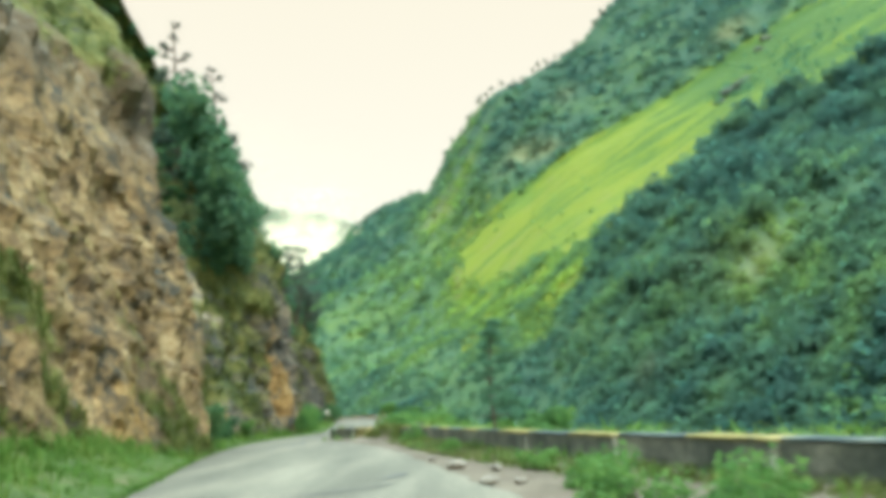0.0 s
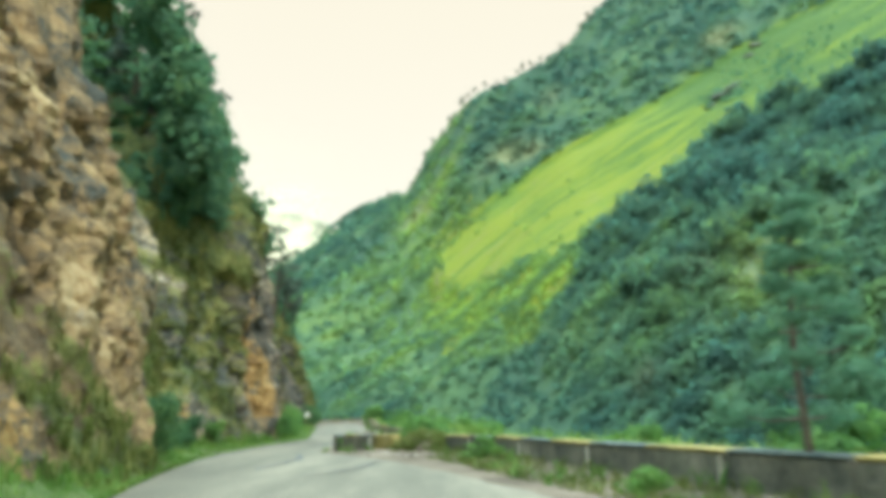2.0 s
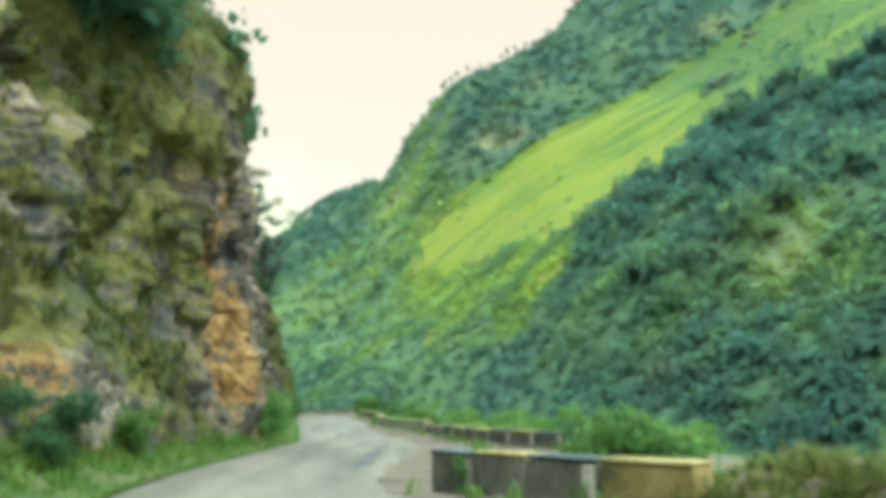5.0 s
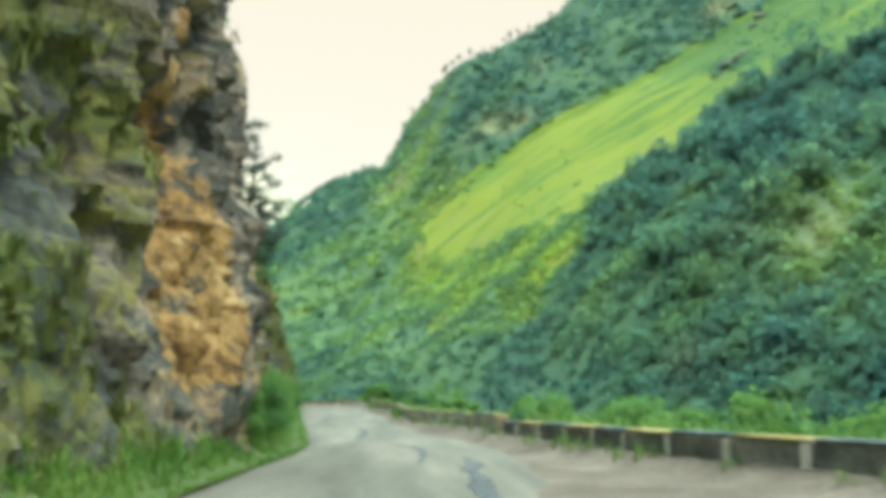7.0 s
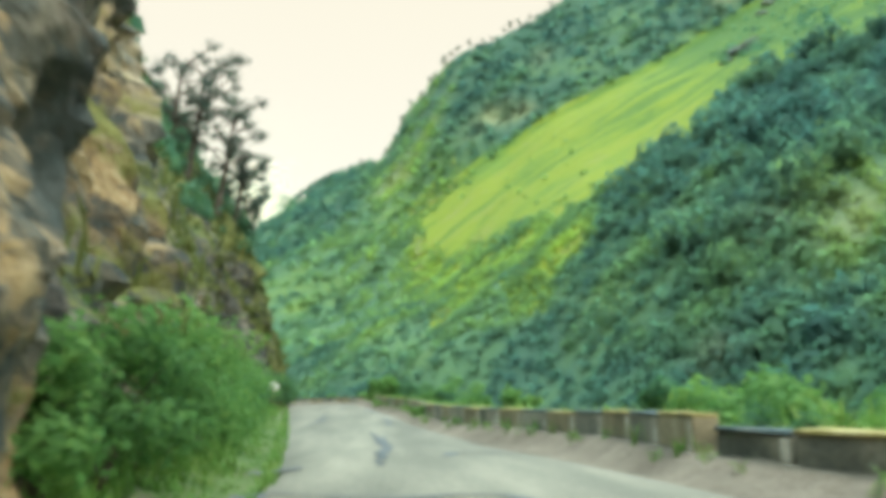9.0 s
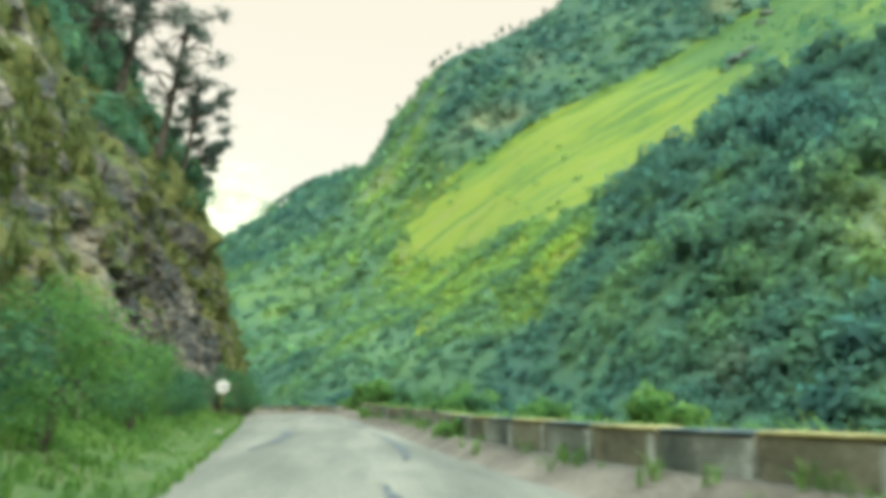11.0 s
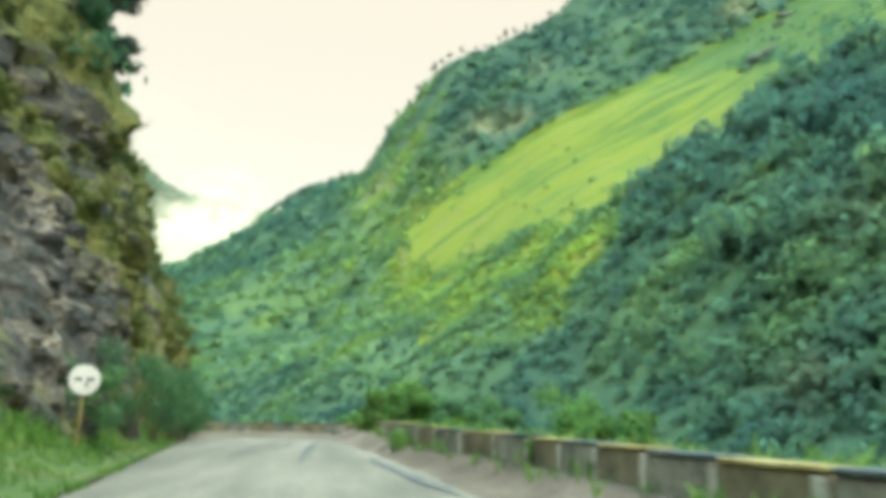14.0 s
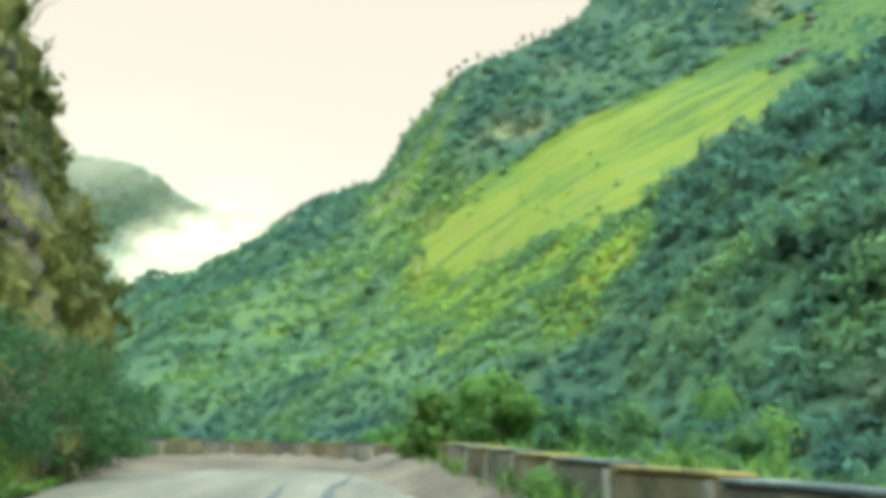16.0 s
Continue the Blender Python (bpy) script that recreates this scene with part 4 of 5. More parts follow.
# ---- parapet walls ----
def chamfered_box(length, width, height, chamfer, mat, seed, wear=0.015):
    """A block with broken edges, its foot at z = 0 and its length along y."""
    bm = bmesh.new()
    bmesh.ops.create_cube(bm, size=1)
    for v in bm.verts:
        v.co = Vector((v.co.x * width, v.co.y * length, (v.co.z + 0.5) * height))
    bmesh.ops.bevel(bm, geom=list(bm.edges), offset=chamfer, segments=1, affect="EDGES")
    for v in bm.verts:
        v.co += Vector((noise.noise(v.co * 2 + Vector((seed, 0, 0))), 0, noise.noise(v.co * 2 + Vector((0, seed, 0))))) * wear
    me = bpy.data.meshes.new("block")
    bm.to_mesh(me)
    bm.free()
    me.materials.append(mat)
    return me


def parapet(path, bay, tall, label, skip=(), yellow_first=True, foot_z=0.13, painted=(), tan=False, posts=2):
    """A run of cast blocks with painted copings and white posts at the joints."""
    p = line(path, 0.1)
    s = np.r_[0, np.cumsum(np.linalg.norm(np.diff(p, axis=0), axis=1))]
    n = max(1, int(round(s[-1] / bay)))
    wall = new("parapet_wall")
    wall.location = (*p[0], float(road_z(p[0, 1])))
    tagged(wall, label, "wall", "roadside parapets")
    bpy.context.view_layer.update()
    back = Matrix.Translation(wall.location).inverted()
    for i in range(n):
        if i in skip:
            continue
        a, b = (np.array([np.interp(q, s, p[:, 0]), np.interp(q, s, p[:, 1])]) for q in (s[-1] * i / n, s[-1] * (i + 1) / n))
        mid, run = (a + b) / 2, np.linalg.norm(b - a)
        turn = math.degrees(math.atan2(-(b - a)[0], (b - a)[1]))
        z = float(road_z(mid[1])) + foot_z
        sink = 0.03 * noise.noise((mid[1], 1, 0))
        ob = part("wall_block", chamfered_box(run - 0.05, 0.36, tall + 0.4, 0.025, YELLOW if i in painted else TAN_WALL if tan and (i % 2 == 0) == yellow_first else CONCRETE if tan else DARK_WALL, i * 1.3), wall, "faded yellow painted block" if i in painted else "")
        ob.matrix_basis = back @ pose(*mid, z - 0.4 + sink, 0, 0, turn)
        cap_yellow = (i % 2 == 0) == yellow_first
        cap = part("coping", chamfered_box(run - 0.05, 0.40, 0.055, 0.015, YELLOW if cap_yellow else BLACK, i * 2.1), wall, "faded yellow painted coping" if cap_yellow else "faded black painted coping")
        cap.matrix_basis = back @ pose(*mid, z + tall + sink, 0, 0, turn)
        if i % posts == posts - 1 or i == 0:
            post = part("post", chamfered_box(0.22, 0.385, tall + 0.2, 0.02, WHITE, i * 0.7), wall, "chipped white painted post")
            d = (b - a) / run
            post.matrix_basis = back @ pose(*(a + d * 0.16), z - 0.22 + sink, 0, 0, turn)
    return wall


parapet(PARAPETS[0], 2.7, 0.46, "stained concrete parapet with yellow and black copings", (), False, posts=2)
parapet(PARAPETS[1], 1.45, 0.42, "broken overgrown parapet with faded yellow paint", (0, 1), True, 0.2, (2,))
parapet(PARAPETS[2], 1.9, 0.45, "dark stained parapet with white painted posts", (), False, posts=1)
parapet(PARAPETS[3], 2.1, 0.62, "weathered concrete parapet with yellow and black copings", (), True, tan=True, posts=1)
parapet(PARAPETS[4], 2.3, 0.56, "parapet round the bend with white painted blocks", (), True, tan=True)

# ---- round road sign ----
sign = new("road_sign")
sign.matrix_world = pose(-16.3, 132.2, verge_z(132.2, 0.55) - 0.05, 0, 3, 6)
tagged(sign, "round white road sign on a thin pale pole", "sign")
V, F = tube([(0, 0.03, 0), (0.01, 0.03, 0.7), (0, 0.03, 1.43)], [0.03, 0.03, 0.03], 8)
part("pole", mesh_from("pole", V, F, YELLOW, True), sign, "pale yellow painted pole")
bm = bmesh.new()
bmesh.ops.create_cone(bm, cap_ends=True, segments=40, radius1=0.3, radius2=0.3, depth=0.02)
bmesh.ops.rotate(bm, verts=bm.verts, cent=(0, 0, 0), matrix=Matrix.Rotation(radians(90), 3, "X"))
bmesh.ops.translate(bm, verts=bm.verts, vec=(0, 0, 1.28))
me = bpy.data.meshes.new("disc")
bm.to_mesh(me)
bm.free()
SIGN_WHITE = material("sign_white", [(0.3, (0.62, 0.58, 0.50)), (0.6, (0.78, 0.74, 0.66))], 4.0, 0.6, 0)
me.materials.append(SIGN_WHITE)
disc = part("disc", me, sign)
for x, z, w, h in [(-0.11, 1.28, 0.14, 0.07), (0.12, 1.29, 0.16, 0.07), (0.05, 1.19, 0.05, 0.09)]:
    bar = part("lettering_bar", chamfered_box(0.006, w, h, 0.001, BLACK, 0, 0), disc)
    bar.matrix_basis = pose(x, -0.014, z - h / 2)


# ---- bushes and trees ----
def bush(name, x, y, z, r, tall, mat, label, group, leaves=520, leaf=0.075):
    """A shrub: bent stems and a crown of many small leaves in several lumps."""
    thing = new(name)
    thing.matrix_world = pose(x, y, z, 0, 0, rng.uniform(0, 360))
    tagged(thing, label, "bush", group)
    tips = [(rng.uniform(-0.65, 0.65) * r, rng.uniform(-0.65, 0.65) * r, f * tall) for f in (0.16, 0.2, 0.26, 0.32, 0.38, 0.45, 0.52, 0.6, 0.68, 0.76)]
    for t in tips[5:]:
        V, F = tube([(0, 0, -0.2), (t[0] * 0.35, t[1] * 0.35, t[2] * 0.5), t], [0.03, 0.02, 0.008], 5)
        part("stem", mesh_from("stem", V, F, BARK, True), thing)
    lumps = []
    for t in tips:
        V, F = leaf_cloud(rng, leaves // 8, leaf / (0.5 * r), (1, 1, 0.8), 0.2)
        lumps.append((V * 0.55 * r * rng.uniform(0.8, 1.2) + np.array(t), F))
    part("foliage", mesh_from("foliage", *join(lumps), mat), thing)
    return thing


def pine(name, x, y, z, tall, spread, mat, label, group, whorls=9, needles=46, bare=0.3):
    """A pine: tapered leaning trunk, limbs in rings, needle clumps at their ends."""
    thing = new(name)
    thing.matrix_world = pose(x, y, z, 0, rng.uniform(-3, 3), rng.uniform(0, 360))
    tagged(thing, label, "tree", group)
    bend = rng.uniform(-0.03, 0.03, 2) * tall
    V, F = tube([(0, 0, -0.3), (bend[0], bend[1], tall * 0.5), (0, 0, tall)], [0.016 * tall, 0.011 * tall, 0.003 * tall], 7)
    part("trunk", mesh_from("trunk", V, F, BARK, True), thing)
    crown = []
    for i in range(whorls):
        f = bare + (1 - bare) * (i + 0.5) / whorls
        h = tall * f
        reach = spread * (1.05 - f) ** 0.7 * rng.uniform(0.7, 1.25)
        for j in range(rng.integers(2, 5)):
            a = rng.uniform(0, 6.283)
            tip = np.array((math.cos(a) * reach, math.sin(a) * reach, h + reach * rng.uniform(-0.1, 0.35)))
            V, F = tube([(0, 0, h), tip * (0.5, 0.5, 0) + (0, 0, h), tip], [0.005 * tall, 0.004 * tall, 0.0015 * tall], 4)
            part("limb", mesh_from("limb", V, F, BARK, True), thing)
            V, F = leaf_cloud(rng, needles, 0.15, (1, 1, 0.55), 0.1)
            crown.append((V * max(0.3, reach * 0.45) + tip * (0.85, 0.85, 1), F))
    part("crown", mesh_from("crown", *join(crown), mat), thing)
    return thing


def leafy_tree(name, x, y, z, tall, spread, mat, label, group, lean_x=0.0, leaves=90, leaf=0.10, limbs=13):
    """A small broadleaf tree: leaning trunk, limbs, and a loose crown of leaf lumps with gaps."""
    thing = new(name)
    thing.matrix_world = pose(x, y, z)
    tagged(thing, label, "tree", group)
    tip = np.array((lean_x * tall, 0, tall * 0.75))
    V, F = tube([(0, 0, -0.4), tip * 0.5 + (0, 0.05 * tall, 0), tip], [0.03 * tall, 0.02 * tall, 0.008 * tall], 6)
    part("trunk", mesh_from("trunk", V, F, BARK, True), thing)
    lumps = []
    for i in range(limbs):
        start = tip * rng.uniform(0.35, 1.0)
        end = start + np.array((rng.uniform(-0.6, 1.0), rng.uniform(-1, 1), rng.uniform(-0.1, 0.8))) * spread
        V, F = tube([start, (start + end) / 2 + (0, 0, 0.08 * spread), end], [0.010 * tall, 0.007 * tall, 0.002 * tall], 4)
        part("limb", mesh_from("limb", V, F, BARK, True), thing)
        V, F = leaf_cloud(rng, leaves, leaf / (0.32 * spread), (1, 1, 0.7), 0.1)
        lumps.append((V * 0.32 * spread * rng.uniform(0.7, 1.3) + end, F))
    part("crown", mesh_from("crown", *join(lumps), mat), thing)
    return thing


def ridge_tree(x, y, z, tall):
    """A tree far off on the skyline: bare lower trunk, rounded uneven crown."""
    thing = new("ridge_tree")
    thing.matrix_world = pose(x, y, z, 0, 0, rng.uniform(0, 360))
    tagged(thing, "dark round-crowned tree on the mountain skyline", "tree", "skyline trees")
    V, F = tube([(0, 0, -0.5), (0.02 * tall, 0, tall * 0.5), (0, 0, tall * 0.85)], [0.03 * tall, 0.02 * tall, 0.008 * tall], 5)
    part("trunk", mesh_from("trunk", V, F, BARK, True), thing)
    lumps = []
    for _ in range(4):
        V, F = leaf_cloud(rng, 30, 0.36, (1, 1, 0.9), 0.2)
        lumps.append((V * tall * rng.uniform(0.15, 0.24) + np.array((*(rng.uniform(-0.16, 0.16, 2) * tall), rng.uniform(0.5, 0.9) * tall)), F))
    part("crown", mesh_from("crown", *join(lumps), RIDGE_NEEDLE), thing)
    return thing


def outer_z(x, y):
    return float(ground_z(np.array(x), np.array(y)))


for x, y, r, tall, mat in [(0.4, 63.5, 1.1, 1.7, BRIGHT_LEAF), (-0.6, 72, 0.9, 1.3, BRIGHT_LEAF), (-0.9, 76.5, 1.5, 2.7, BRIGHT_LEAF), (-2.3, 82, 1.2, 2.0, BRIGHT_LEAF),
                           (-1.0, 85, 1.5, 2.6, BRIGHT_LEAF), (0.6, 80, 1.4, 2.8, DARK_LEAF), (-2.9, 91, 0.9, 1.5, DARK_LEAF), (-4.4, 105, 0.9, 1.6, BRIGHT_LEAF), (-5.2, 112, 0.8, 1.3, BRIGHT_LEAF),
                           (-5.9, 118, 0.8, 1.2, DARK_LEAF), (-6.1, 129, 0.7, 1.1, BRIGHT_LEAF), (-4.6, 139.5, 1.3, 2.6, BRIGHT_LEAF), (-5.9, 143, 1.1, 2.0, DARK_LEAF), (-8.6, 150, 1.2, 2.3, BRIGHT_LEAF),
                           (-9.6, 153, 1.2, 2.2, BRIGHT_LEAF), (-7.4, 152, 1.4, 2.5, DARK_LEAF), (-5.4, 151, 1.5, 2.9, DARK_LEAF), (-10.3, 162, 1.2, 2.0, BRIGHT_LEAF), (-13.2, 167.5, 1.3, 1.9, BRIGHT_LEAF),
                           (-17, 172, 1.3, 1.7, BRIGHT_LEAF), (-22, 176, 1.6, 2.2, DARK_LEAF), (2.2, 40, 0.9, 1.2, BRIGHT_LEAF), (-2.7, 57.5, 1.3, 1.3, BRIGHT_LEAF), (-1.4, 80.5, 1.6, 2.9, BRIGHT_LEAF), (0.6, 75.5, 1.7, 3.0, BRIGHT_LEAF), (1.8, 71, 1.8, 3.2, BRIGHT_LEAF), (-3.2, 86.5, 1.2, 1.9, BRIGHT_LEAF), (3.2, 31, 1.1, 1.4, BRIGHT_LEAF), (-1.4, 152.5, 1.7, 4.6, LIME_LEAF), (-8.9, 153.5, 1.1, 2.6, LIME_LEAF), (-7.9, 152.2, 1.1, 2.4, DARK_LEAF), (-6.4, 154, 1.2, 2.6, LIME_LEAF), (-4.4, 154, 1.2, 2.8, DARK_LEAF), (-2.4, 78.5, 1.5, 2.0, BRIGHT_LEAF), (-3.6, 84.5, 1.2, 1.8, BRIGHT_LEAF), (-0.2, 88, 1.6, 2.1, BRIGHT_LEAF)]:
    bush("bush", x, y, outer_z(x, y) - 0.1, r, tall * (0.55 if 62 < y < 90 else 1) + max(0, -outer_z(x, y)), mat, "bright green leafy bush behind the parapet" if mat is BRIGHT_LEAF else "dark green bush behind the parapet", "bushes behind the parapets", 1500, 0.10)
for x, y, r, tall, mat in [(-4.75, 80.9, 0.6, 1.1, DARK_LEAF), (-2.7, 62.4, 0.65, 1.15, DARK_LEAF), (-1.5, 43, 0.55, 0.8, BRIGHT_LEAF), (-6.1, 54.3, 0.4, 0.9, BRIGHT_LEAF), (-7.7, 112.6, 0.36, 0.8, LIME_LEAF), (-7.75, 110.4, 0.36, 0.9, LIME_LEAF), (-7.5, 129.5, 0.3, 0.9, LIME_LEAF), (-9.35, 139.5, 0.45, 0.8, LIME_LEAF)]:
    bush("wall_shrub", x, y, float(road_z(y)) - 0.05, r, tall, mat, "small shrub growing against the parapet", "shrubs at the parapets", 1200, 0.035)

for y, u, r, tall, mat in [(43, 0.75, 1.0, 1.9, DARK_LEAF), (45.5, 0.6, 1.1, 2.1, DARK_LEAF), (48, 0.8, 1.0, 1.6, DARK_LEAF), (57, 0.8, 0.8, 1.3, DARK_LEAF), (62, 0.8, 0.7, 1.1, BRIGHT_LEAF), (76.5, 0.9, 0.8, 1.2, BRIGHT_LEAF), (78.2, 0.8, 0.9, 1.4, BRIGHT_LEAF), (80, 0.75, 1.0, 1.6, BRIGHT_LEAF), (82.3, 0.7, 1.1, 1.9, BRIGHT_LEAF),
                           (85, 0.55, 1.2, 2.1, BRIGHT_LEAF), (88, 0.6, 1.3, 2.5, BRIGHT_LEAF), (91.5, 0.5, 1.2, 2.1, BRIGHT_LEAF), (96, 0.7, 1.2, 2.3, DARK_LEAF), (101, 0.6, 1.4, 2.8, BRIGHT_LEAF), (106, 0.75, 1.4, 3.0, DARK_LEAF),
                           (110, 0.6, 1.2, 2.4, BRIGHT_LEAF), (114, 0.7, 1.3, 2.5, DARK_LEAF), (119, 0.65, 1.2, 2.2, DARK_LEAF), (123, 0.7, 1.1, 2.0, DARK_LEAF), (127, 0.8, 1.0, 1.6, DARK_LEAF), (135, 0.7, 1.0, 1.8, DARK_LEAF),
                           (139, 0.6, 1.3, 2.9, DARK_LEAF), (142.5, 0.5, 1.3, 2.8, DARK_LEAF), (146, 0.5, 1.4, 2.7, DARK_LEAF), (149.5, 0.45, 1.3, 2.5, DARK_LEAF), (153, 0.4, 1.3, 2.2, DARK_LEAF)]:
    a, b = float(np.interp(y, stations, edge_x)), float(np.interp(y, stations, foot_x))
    bush("roadside_shrub", a + (b - a) * u, y, verge_z(y, u) - 0.1, r, tall, mat, "dense green shrub at the foot of the cliff", "shrubs below the cliff", 2500, 0.042)

for x, y, r, tall, mat in [(-17.6, 150.5, 1.3, 2.4, DARK_LEAF), (-17.9, 154, 1.4, 2.7, DARK_LEAF), (-19.0, 157.5, 1.5, 2.6, DARK_LEAF), (-20.8, 160.5, 1.4, 2.2, DARK_LEAF), (-17.0, 147, 1.1, 2.0, DARK_LEAF)]:
    bush("bend_shrub", x, y, float(road_z(y)) - 0.1, r, tall, mat, "dense shrub on the inside of the bend", "shrubs at the bend", 1500, 0.07)

pine("young_pine", 1.5, 27.4, outer_z(1.5, 27.4) - 0.2, 4.2 - outer_z(1.5, 27.4), 1.1, LEAF, "slim young pine behind the parapet", "", 11, 110, 0.25)


def on_cliff(y, h):
    i, j = int(np.argmin(np.abs(foot[:, 1] - y))), int(np.argmin(np.abs(heights - h)))
    return CV[i, j]


for y, h, tall, spread in [(52, 19, 6, 2.0), (69, 20, 13, 2.6), (72, 19, 11, 2.4)]:
    x, yy, z = on_cliff(y, h)
    pine("cliff_pine", x, yy, z, tall, spread, PINE, "ragged pine on the cliff's edge", "cliff pines", 12, 95, 0.15)
for y, h, tall, spread in [(140, 15, 10, 2.9), (137, 17, 10.5, 2.8), (143, 14.5, 6.5, 2.1), (146, 13.5, 4.6, 1.6), (149, 13, 3.2, 1.2), (133, 17, 9, 2.6)]:
    x, yy, z = on_cliff(y, h)
    leafy_tree("airy_pine", x, yy, z, tall, spread, AIRY, "airy long-needled pine on the cliff's edge", "airy pines on the cliff", 0.12, 90, 0.11, 26)
for y, h, tall, spread, tilt in [(62, 15, 3.4, 1.5, 0.1), (55, 15, 3.6, 1.6, 0.1)]:
    x, yy, z = on_cliff(y, h)
    leafy_tree("cliff_tree", x, yy, z, tall, spread, DARK_LEAF, "small leafy tree leaning out from the cliff", "cliff trees", tilt, 170, 0.13)
for x, y, tall in [(-50.5, 836, 9), (-44, 832, 7), (48, 702, 11), (52, 700, 9), (20, 752, 8), (70, 697, 9), (76, 697, 8), (96, 696, 10), (120, 699, 9), (104, 696, 8), (8, 784, 7), (138, 706, 10), (-20, 846, 7), (85, 696, 9), (60, 698, 8), (33, 718, 8), (-100, 812, 8), (42, 703, 12), (14, 768, 9), (28, 735, 9), (146, 713, 10), (-36, 866, 7), (-66, 866, 8), (90, 696, 12), (2, 798, 7)]:
    ridge_tree(x, y, outer_z(x, y) + relief(x, y) - 0.8, tall * rng.uniform(0.65, 1.05))

# ---- shrubs and grass that cling to the cliff ----
near_leaf = [leaf_cloud(rng, 46, 0.215, (1, 1, 0.8), 0.2) for _ in range(6)]
P, S, P2, S2 = [], [], [], []
for n in range(14000):
    i, j = rng.integers(1, len(foot) - 1), rng.integers(3 if n % 3 else len(heights) - 26, len(heights) - 1)
    x, y, z = CV[i, j]
    h = heights[j]
    top = np.interp(y, BULGE_Y, SHOULDER)
    if y < 14 or y > 158 or h > top + (60 if y < 110 or h > 26 else 13):
        continue
    if h > top + (2.5 if y < 60 else -1.5):
        if y < 60 and h < top + 9 and noise.noise((y * 0.12, h * 0.10, 3.0)) < -0.05:
            continue
        if y < 60 and h < top + 9:
            P2.append((x + 0.1, y, z)), S2.append(rng.uniform(0.3, 0.8))
            continue
        P.append((x, y, z + 0.5)), S.append(rng.uniform(0.9, 1.9) * (0.65 if (64 < y < 88 and h < top + 10) or 128 < y < 150 else 1))
    elif MOSS[i, j] > 0.62 and rng.random() < 0.30:
        P2.append((x + 0.1, y, z)), S2.append(rng.uniform(0.25, 0.6))
P, S = P[:2800], S[:2800]
for _ in range(260):
    y, z = rng.uniform(60, 77), rng.uniform(13, 25)
    P.append((-13.9 - 0.42 * max(0, z - 18) - 0.09 * (y - 68) - rng.uniform(0, 2.2), y, z)), S.append(rng.uniform(0.8, 1.7))
scatter("clifftop_scrub", "dense dark scrub along the top of the cliff", "shrubs", np.array(P), S, near_leaf, CLIFFTOP_LEAF, rng)
scatter("cliff_shrubs", "small olive shrubs clinging to the rock face", "shrubs", np.array(P2), S2, near_leaf[:3], DRY_BLADE, rng)

blades = [tuft(rng, 6, 0.05) for _ in range(6)]
P, S = [], []
for _ in range(60000):
    i, j = rng.integers(1, len(foot) - 1), rng.integers(2, len(heights) - 22)
    if MOSS[i, j] > 0.55 and 8 < CV[i, j, 1] < 158 and len(P) < 6500:
        P.append(CV[i, j] + (0.05, 0, -0.05)), S.append(rng.uniform(0.3, 0.75))
scatter("cliff_grass", "olive grass tufts hanging on the ledges", "grass", np.array(P), S, blades, DRY_BLADE, rng)

P, S = [], []
for _ in range(8000):
    y, u = rng.uniform(6, 156), rng.uniform(0.02, 1.0) ** 0.8
    a, b = np.interp(y, stations, edge_x), np.interp(y, stations, foot_x)
    P.append((a + (b - 0.9 - a) * u, y, verge_z(y, u) - 0.03)), S.append((0.16 + 0.5 * u) * rng.uniform(0.6, 1.2))
for _ in range(1500):
    y, u = rng.uniform(6, 156), rng.uniform(-0.07, 0.06)
    a, b = np.interp(y, stations, edge_x), np.interp(y, stations, foot_x)
    P.append((a + 0.1 + (b - a) * u, y, float(road_z(y)) - 0.01)), S.append(rng.uniform(0.10, 0.24))
scatter("verge_grass", "lush green grass on the roadside bank", "grass", np.array(P), S, blades, BLADE, rng)

P, S = [], []
for path in PARAPETS:
    p = line(path, 0.25)
    for i in range(len(p)):
        t = p[min(i + 1, len(p) - 1)] - p[max(i - 1, 0)]
        side = np.array((t[1], -t[0])) / np.linalg.norm(t)
        for _ in range(5):
            q = p[i] + side * rng.uniform(0.35, 2.6)
            P.append((*q, outer_z(*q) - 0.05)), S.append(rng.uniform(0.3, 0.8) + 0.4 * max(0.0, noise.noise((q[0] * 0.4, q[1] * 0.4, 2.0))))
        if rng.random() < 0.35 + 0.4 * (q[1] < 40):
            q = p[i] - side * rng.uniform(0.25, 0.6 + 0.9 * (q[1] < 45))
            P.append((*q, outer_z(*q) - 0.04)), S.append(rng.uniform(0.2, 0.5))
P2, S2 = [], []
for q in line(PARAPETS[0], 0.12):
    for _ in range(4):
        at = q - np.array((rng.uniform(0.25, 1.5) * (1.0 if 16 < q[1] < 46 else 0.5), 0))
        P2.append((*at, outer_z(*at) - 0.03)), S2.append(rng.uniform(0.12, 0.32))
scatter("shoulder_weeds", "low olive weeds on the gravel before the parapet", "grass", np.array(P2), S2, blades, DRY_BLADE, rng)
scatter("parapet_grass", "tall bright grass along the parapets", "grass", np.array(P), S, blades, BLADE, rng)

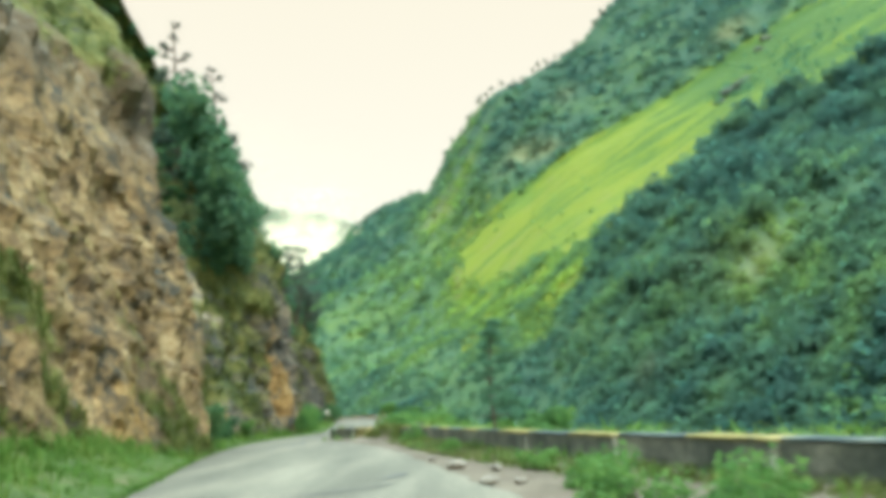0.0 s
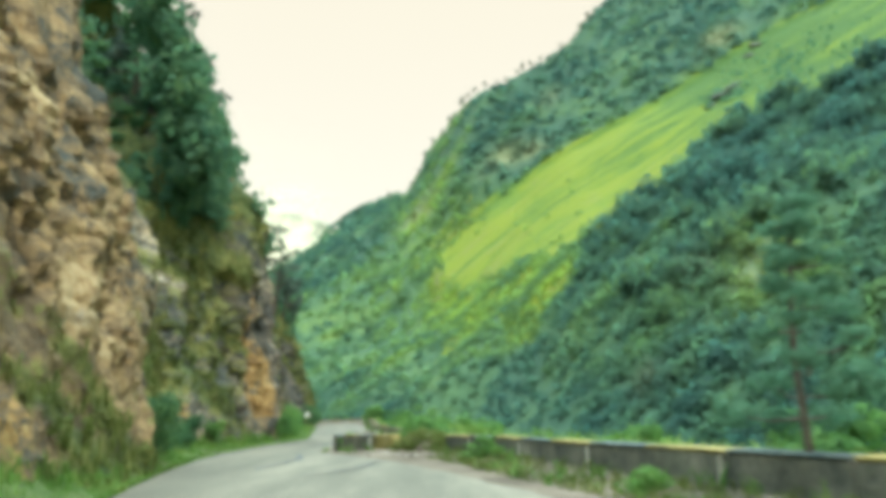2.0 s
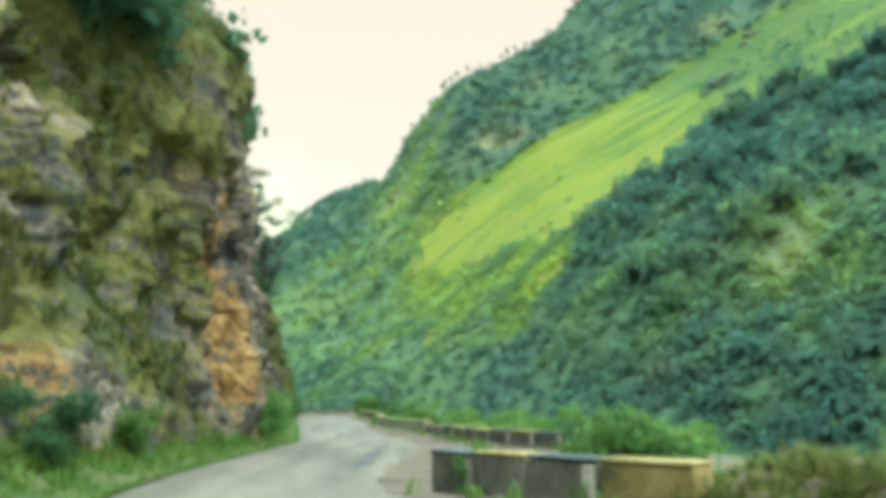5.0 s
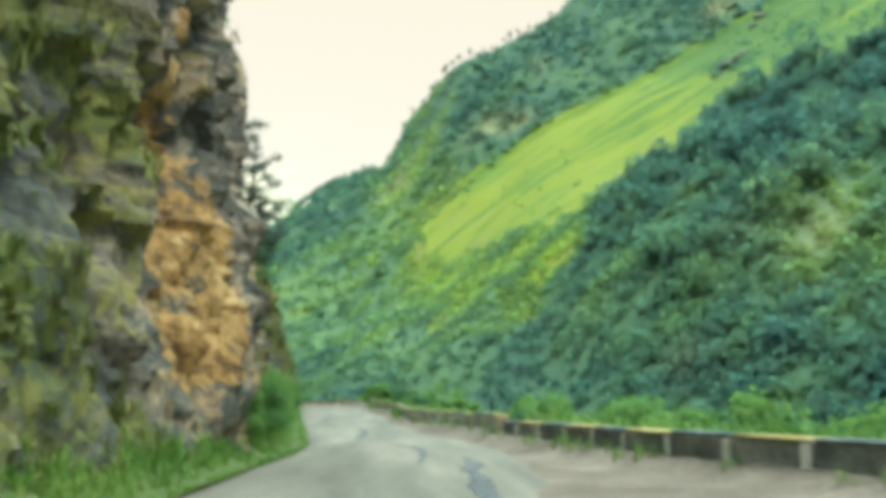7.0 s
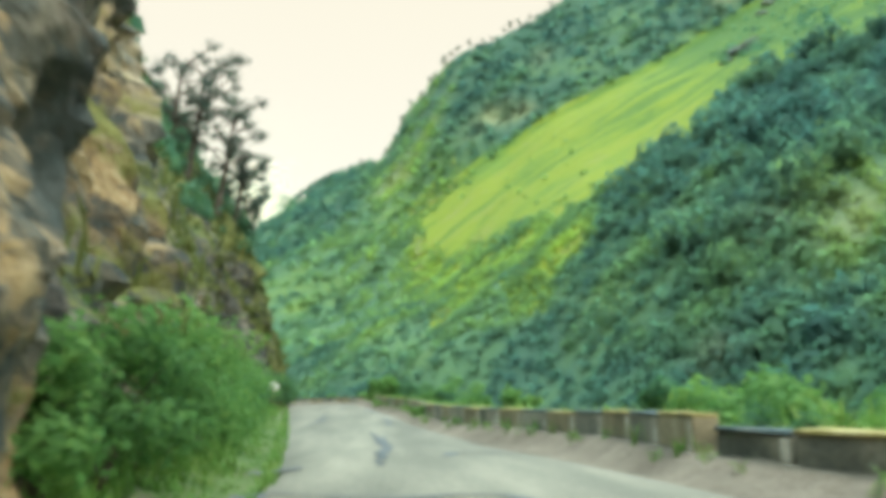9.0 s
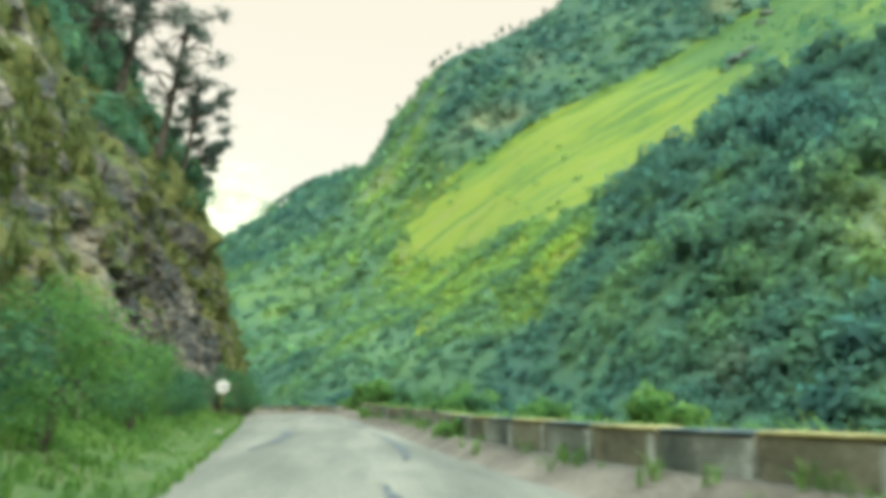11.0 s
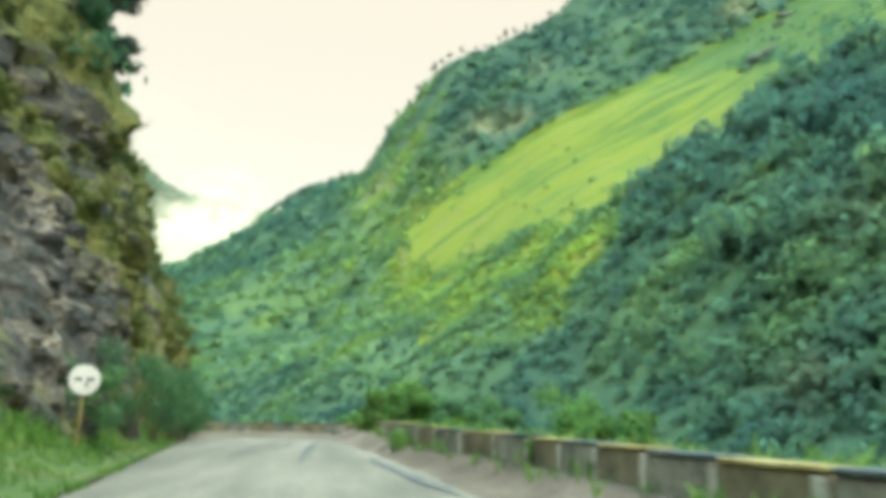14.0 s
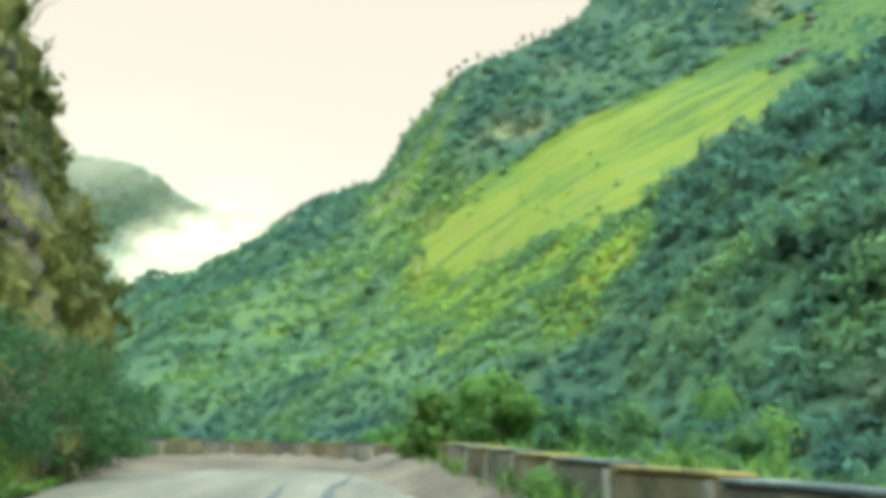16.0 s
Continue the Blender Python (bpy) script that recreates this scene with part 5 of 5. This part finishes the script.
# ---- rubble and stones ----
for x, y, r, tall in [(2.3, 11.5, 0.8, 0.9), (2.9, 10.2, 0.9, 0.9), (2.2, 15, 0.6, 0.7), (1.7, 19.5, 0.5, 0.6), (0.3, 30.5, 0.5, 0.6), (-0.9, 41.6, 0.5, 0.8)]:
    bush("roadside_weed", x, y, float(road_z(y)) - 0.1, r, tall * 0.75, BRIGHT_LEAF, "tall green weeds in front of the parapet", "weeds by the road", 600, 0.05)

for x, y, r in [(0.7, 16.4, 0.14), (-0.4, 25, 0.10), (-3.9, 47.9, 0.12), (-4.3, 48.6, 0.15), (-4.9, 49.2, 0.10), (-5.0, 50.0, 0.11), (-3.3, 47.0, 0.13), (-3.6, 46.6, 0.09), (-2.8, 75.6, 0.10), (-2.1, 73.0, 0.09), (-8.9, 145.6, 0.2), (-14.7, 120, 0.16), (-18.2, 160, 0.2), (1.0, 20, 0.14), (1.2, 16.2, 0.1), (0.2, 21.5, 0.2)]:
    rock("stone", x, y, float(road_z(y)) + r * 0.25, r * 1.3, r, r * 0.6, "pale broken stone lying beside the road", "roadside stones")

HX, HY = np.meshgrid(np.linspace(-1, 1, 33), np.linspace(-1, 1, 33))
mound = np.maximum(0, 1 - (HX ** 2 + HY ** 2)) * 0.46
mound = mound + np.array([[0.22 * fbm((x * 3, y * 3, 2), 3) for x in HX[0]] for y in HY[:, 0]]) * (mound > 0) - 0.08
heap = new("earth_mound", mesh_from("earth_mound", np.stack([HX * 1.2, HY * 1.9, mound * 1.3], -1).reshape(-1, 3), grid_faces(33, 33), GRAVEL, False))
heap.matrix_world = pose(-2.9, 49.5, float(road_z(49)) + 0.05, 0, 0, 33)
tagged(heap, "overgrown heap of earth and rubble where the parapet broke", "rubble")
P, S = [], []
for _ in range(420):
    a, r = rng.uniform(0, 6.283), rng.uniform(0, 1) ** 0.5
    P.append(heap.matrix_world @ Vector((1.1 * r * math.cos(a), 1.75 * r * math.sin(a), 0.55 * (1 - r * r) - 0.08))), S.append(rng.uniform(0.2, 0.55))
scatter("heap_grass", "dry olive weeds on the rubble heap", "grass", np.array(P), S, blades, DRY_BLADE, rng)
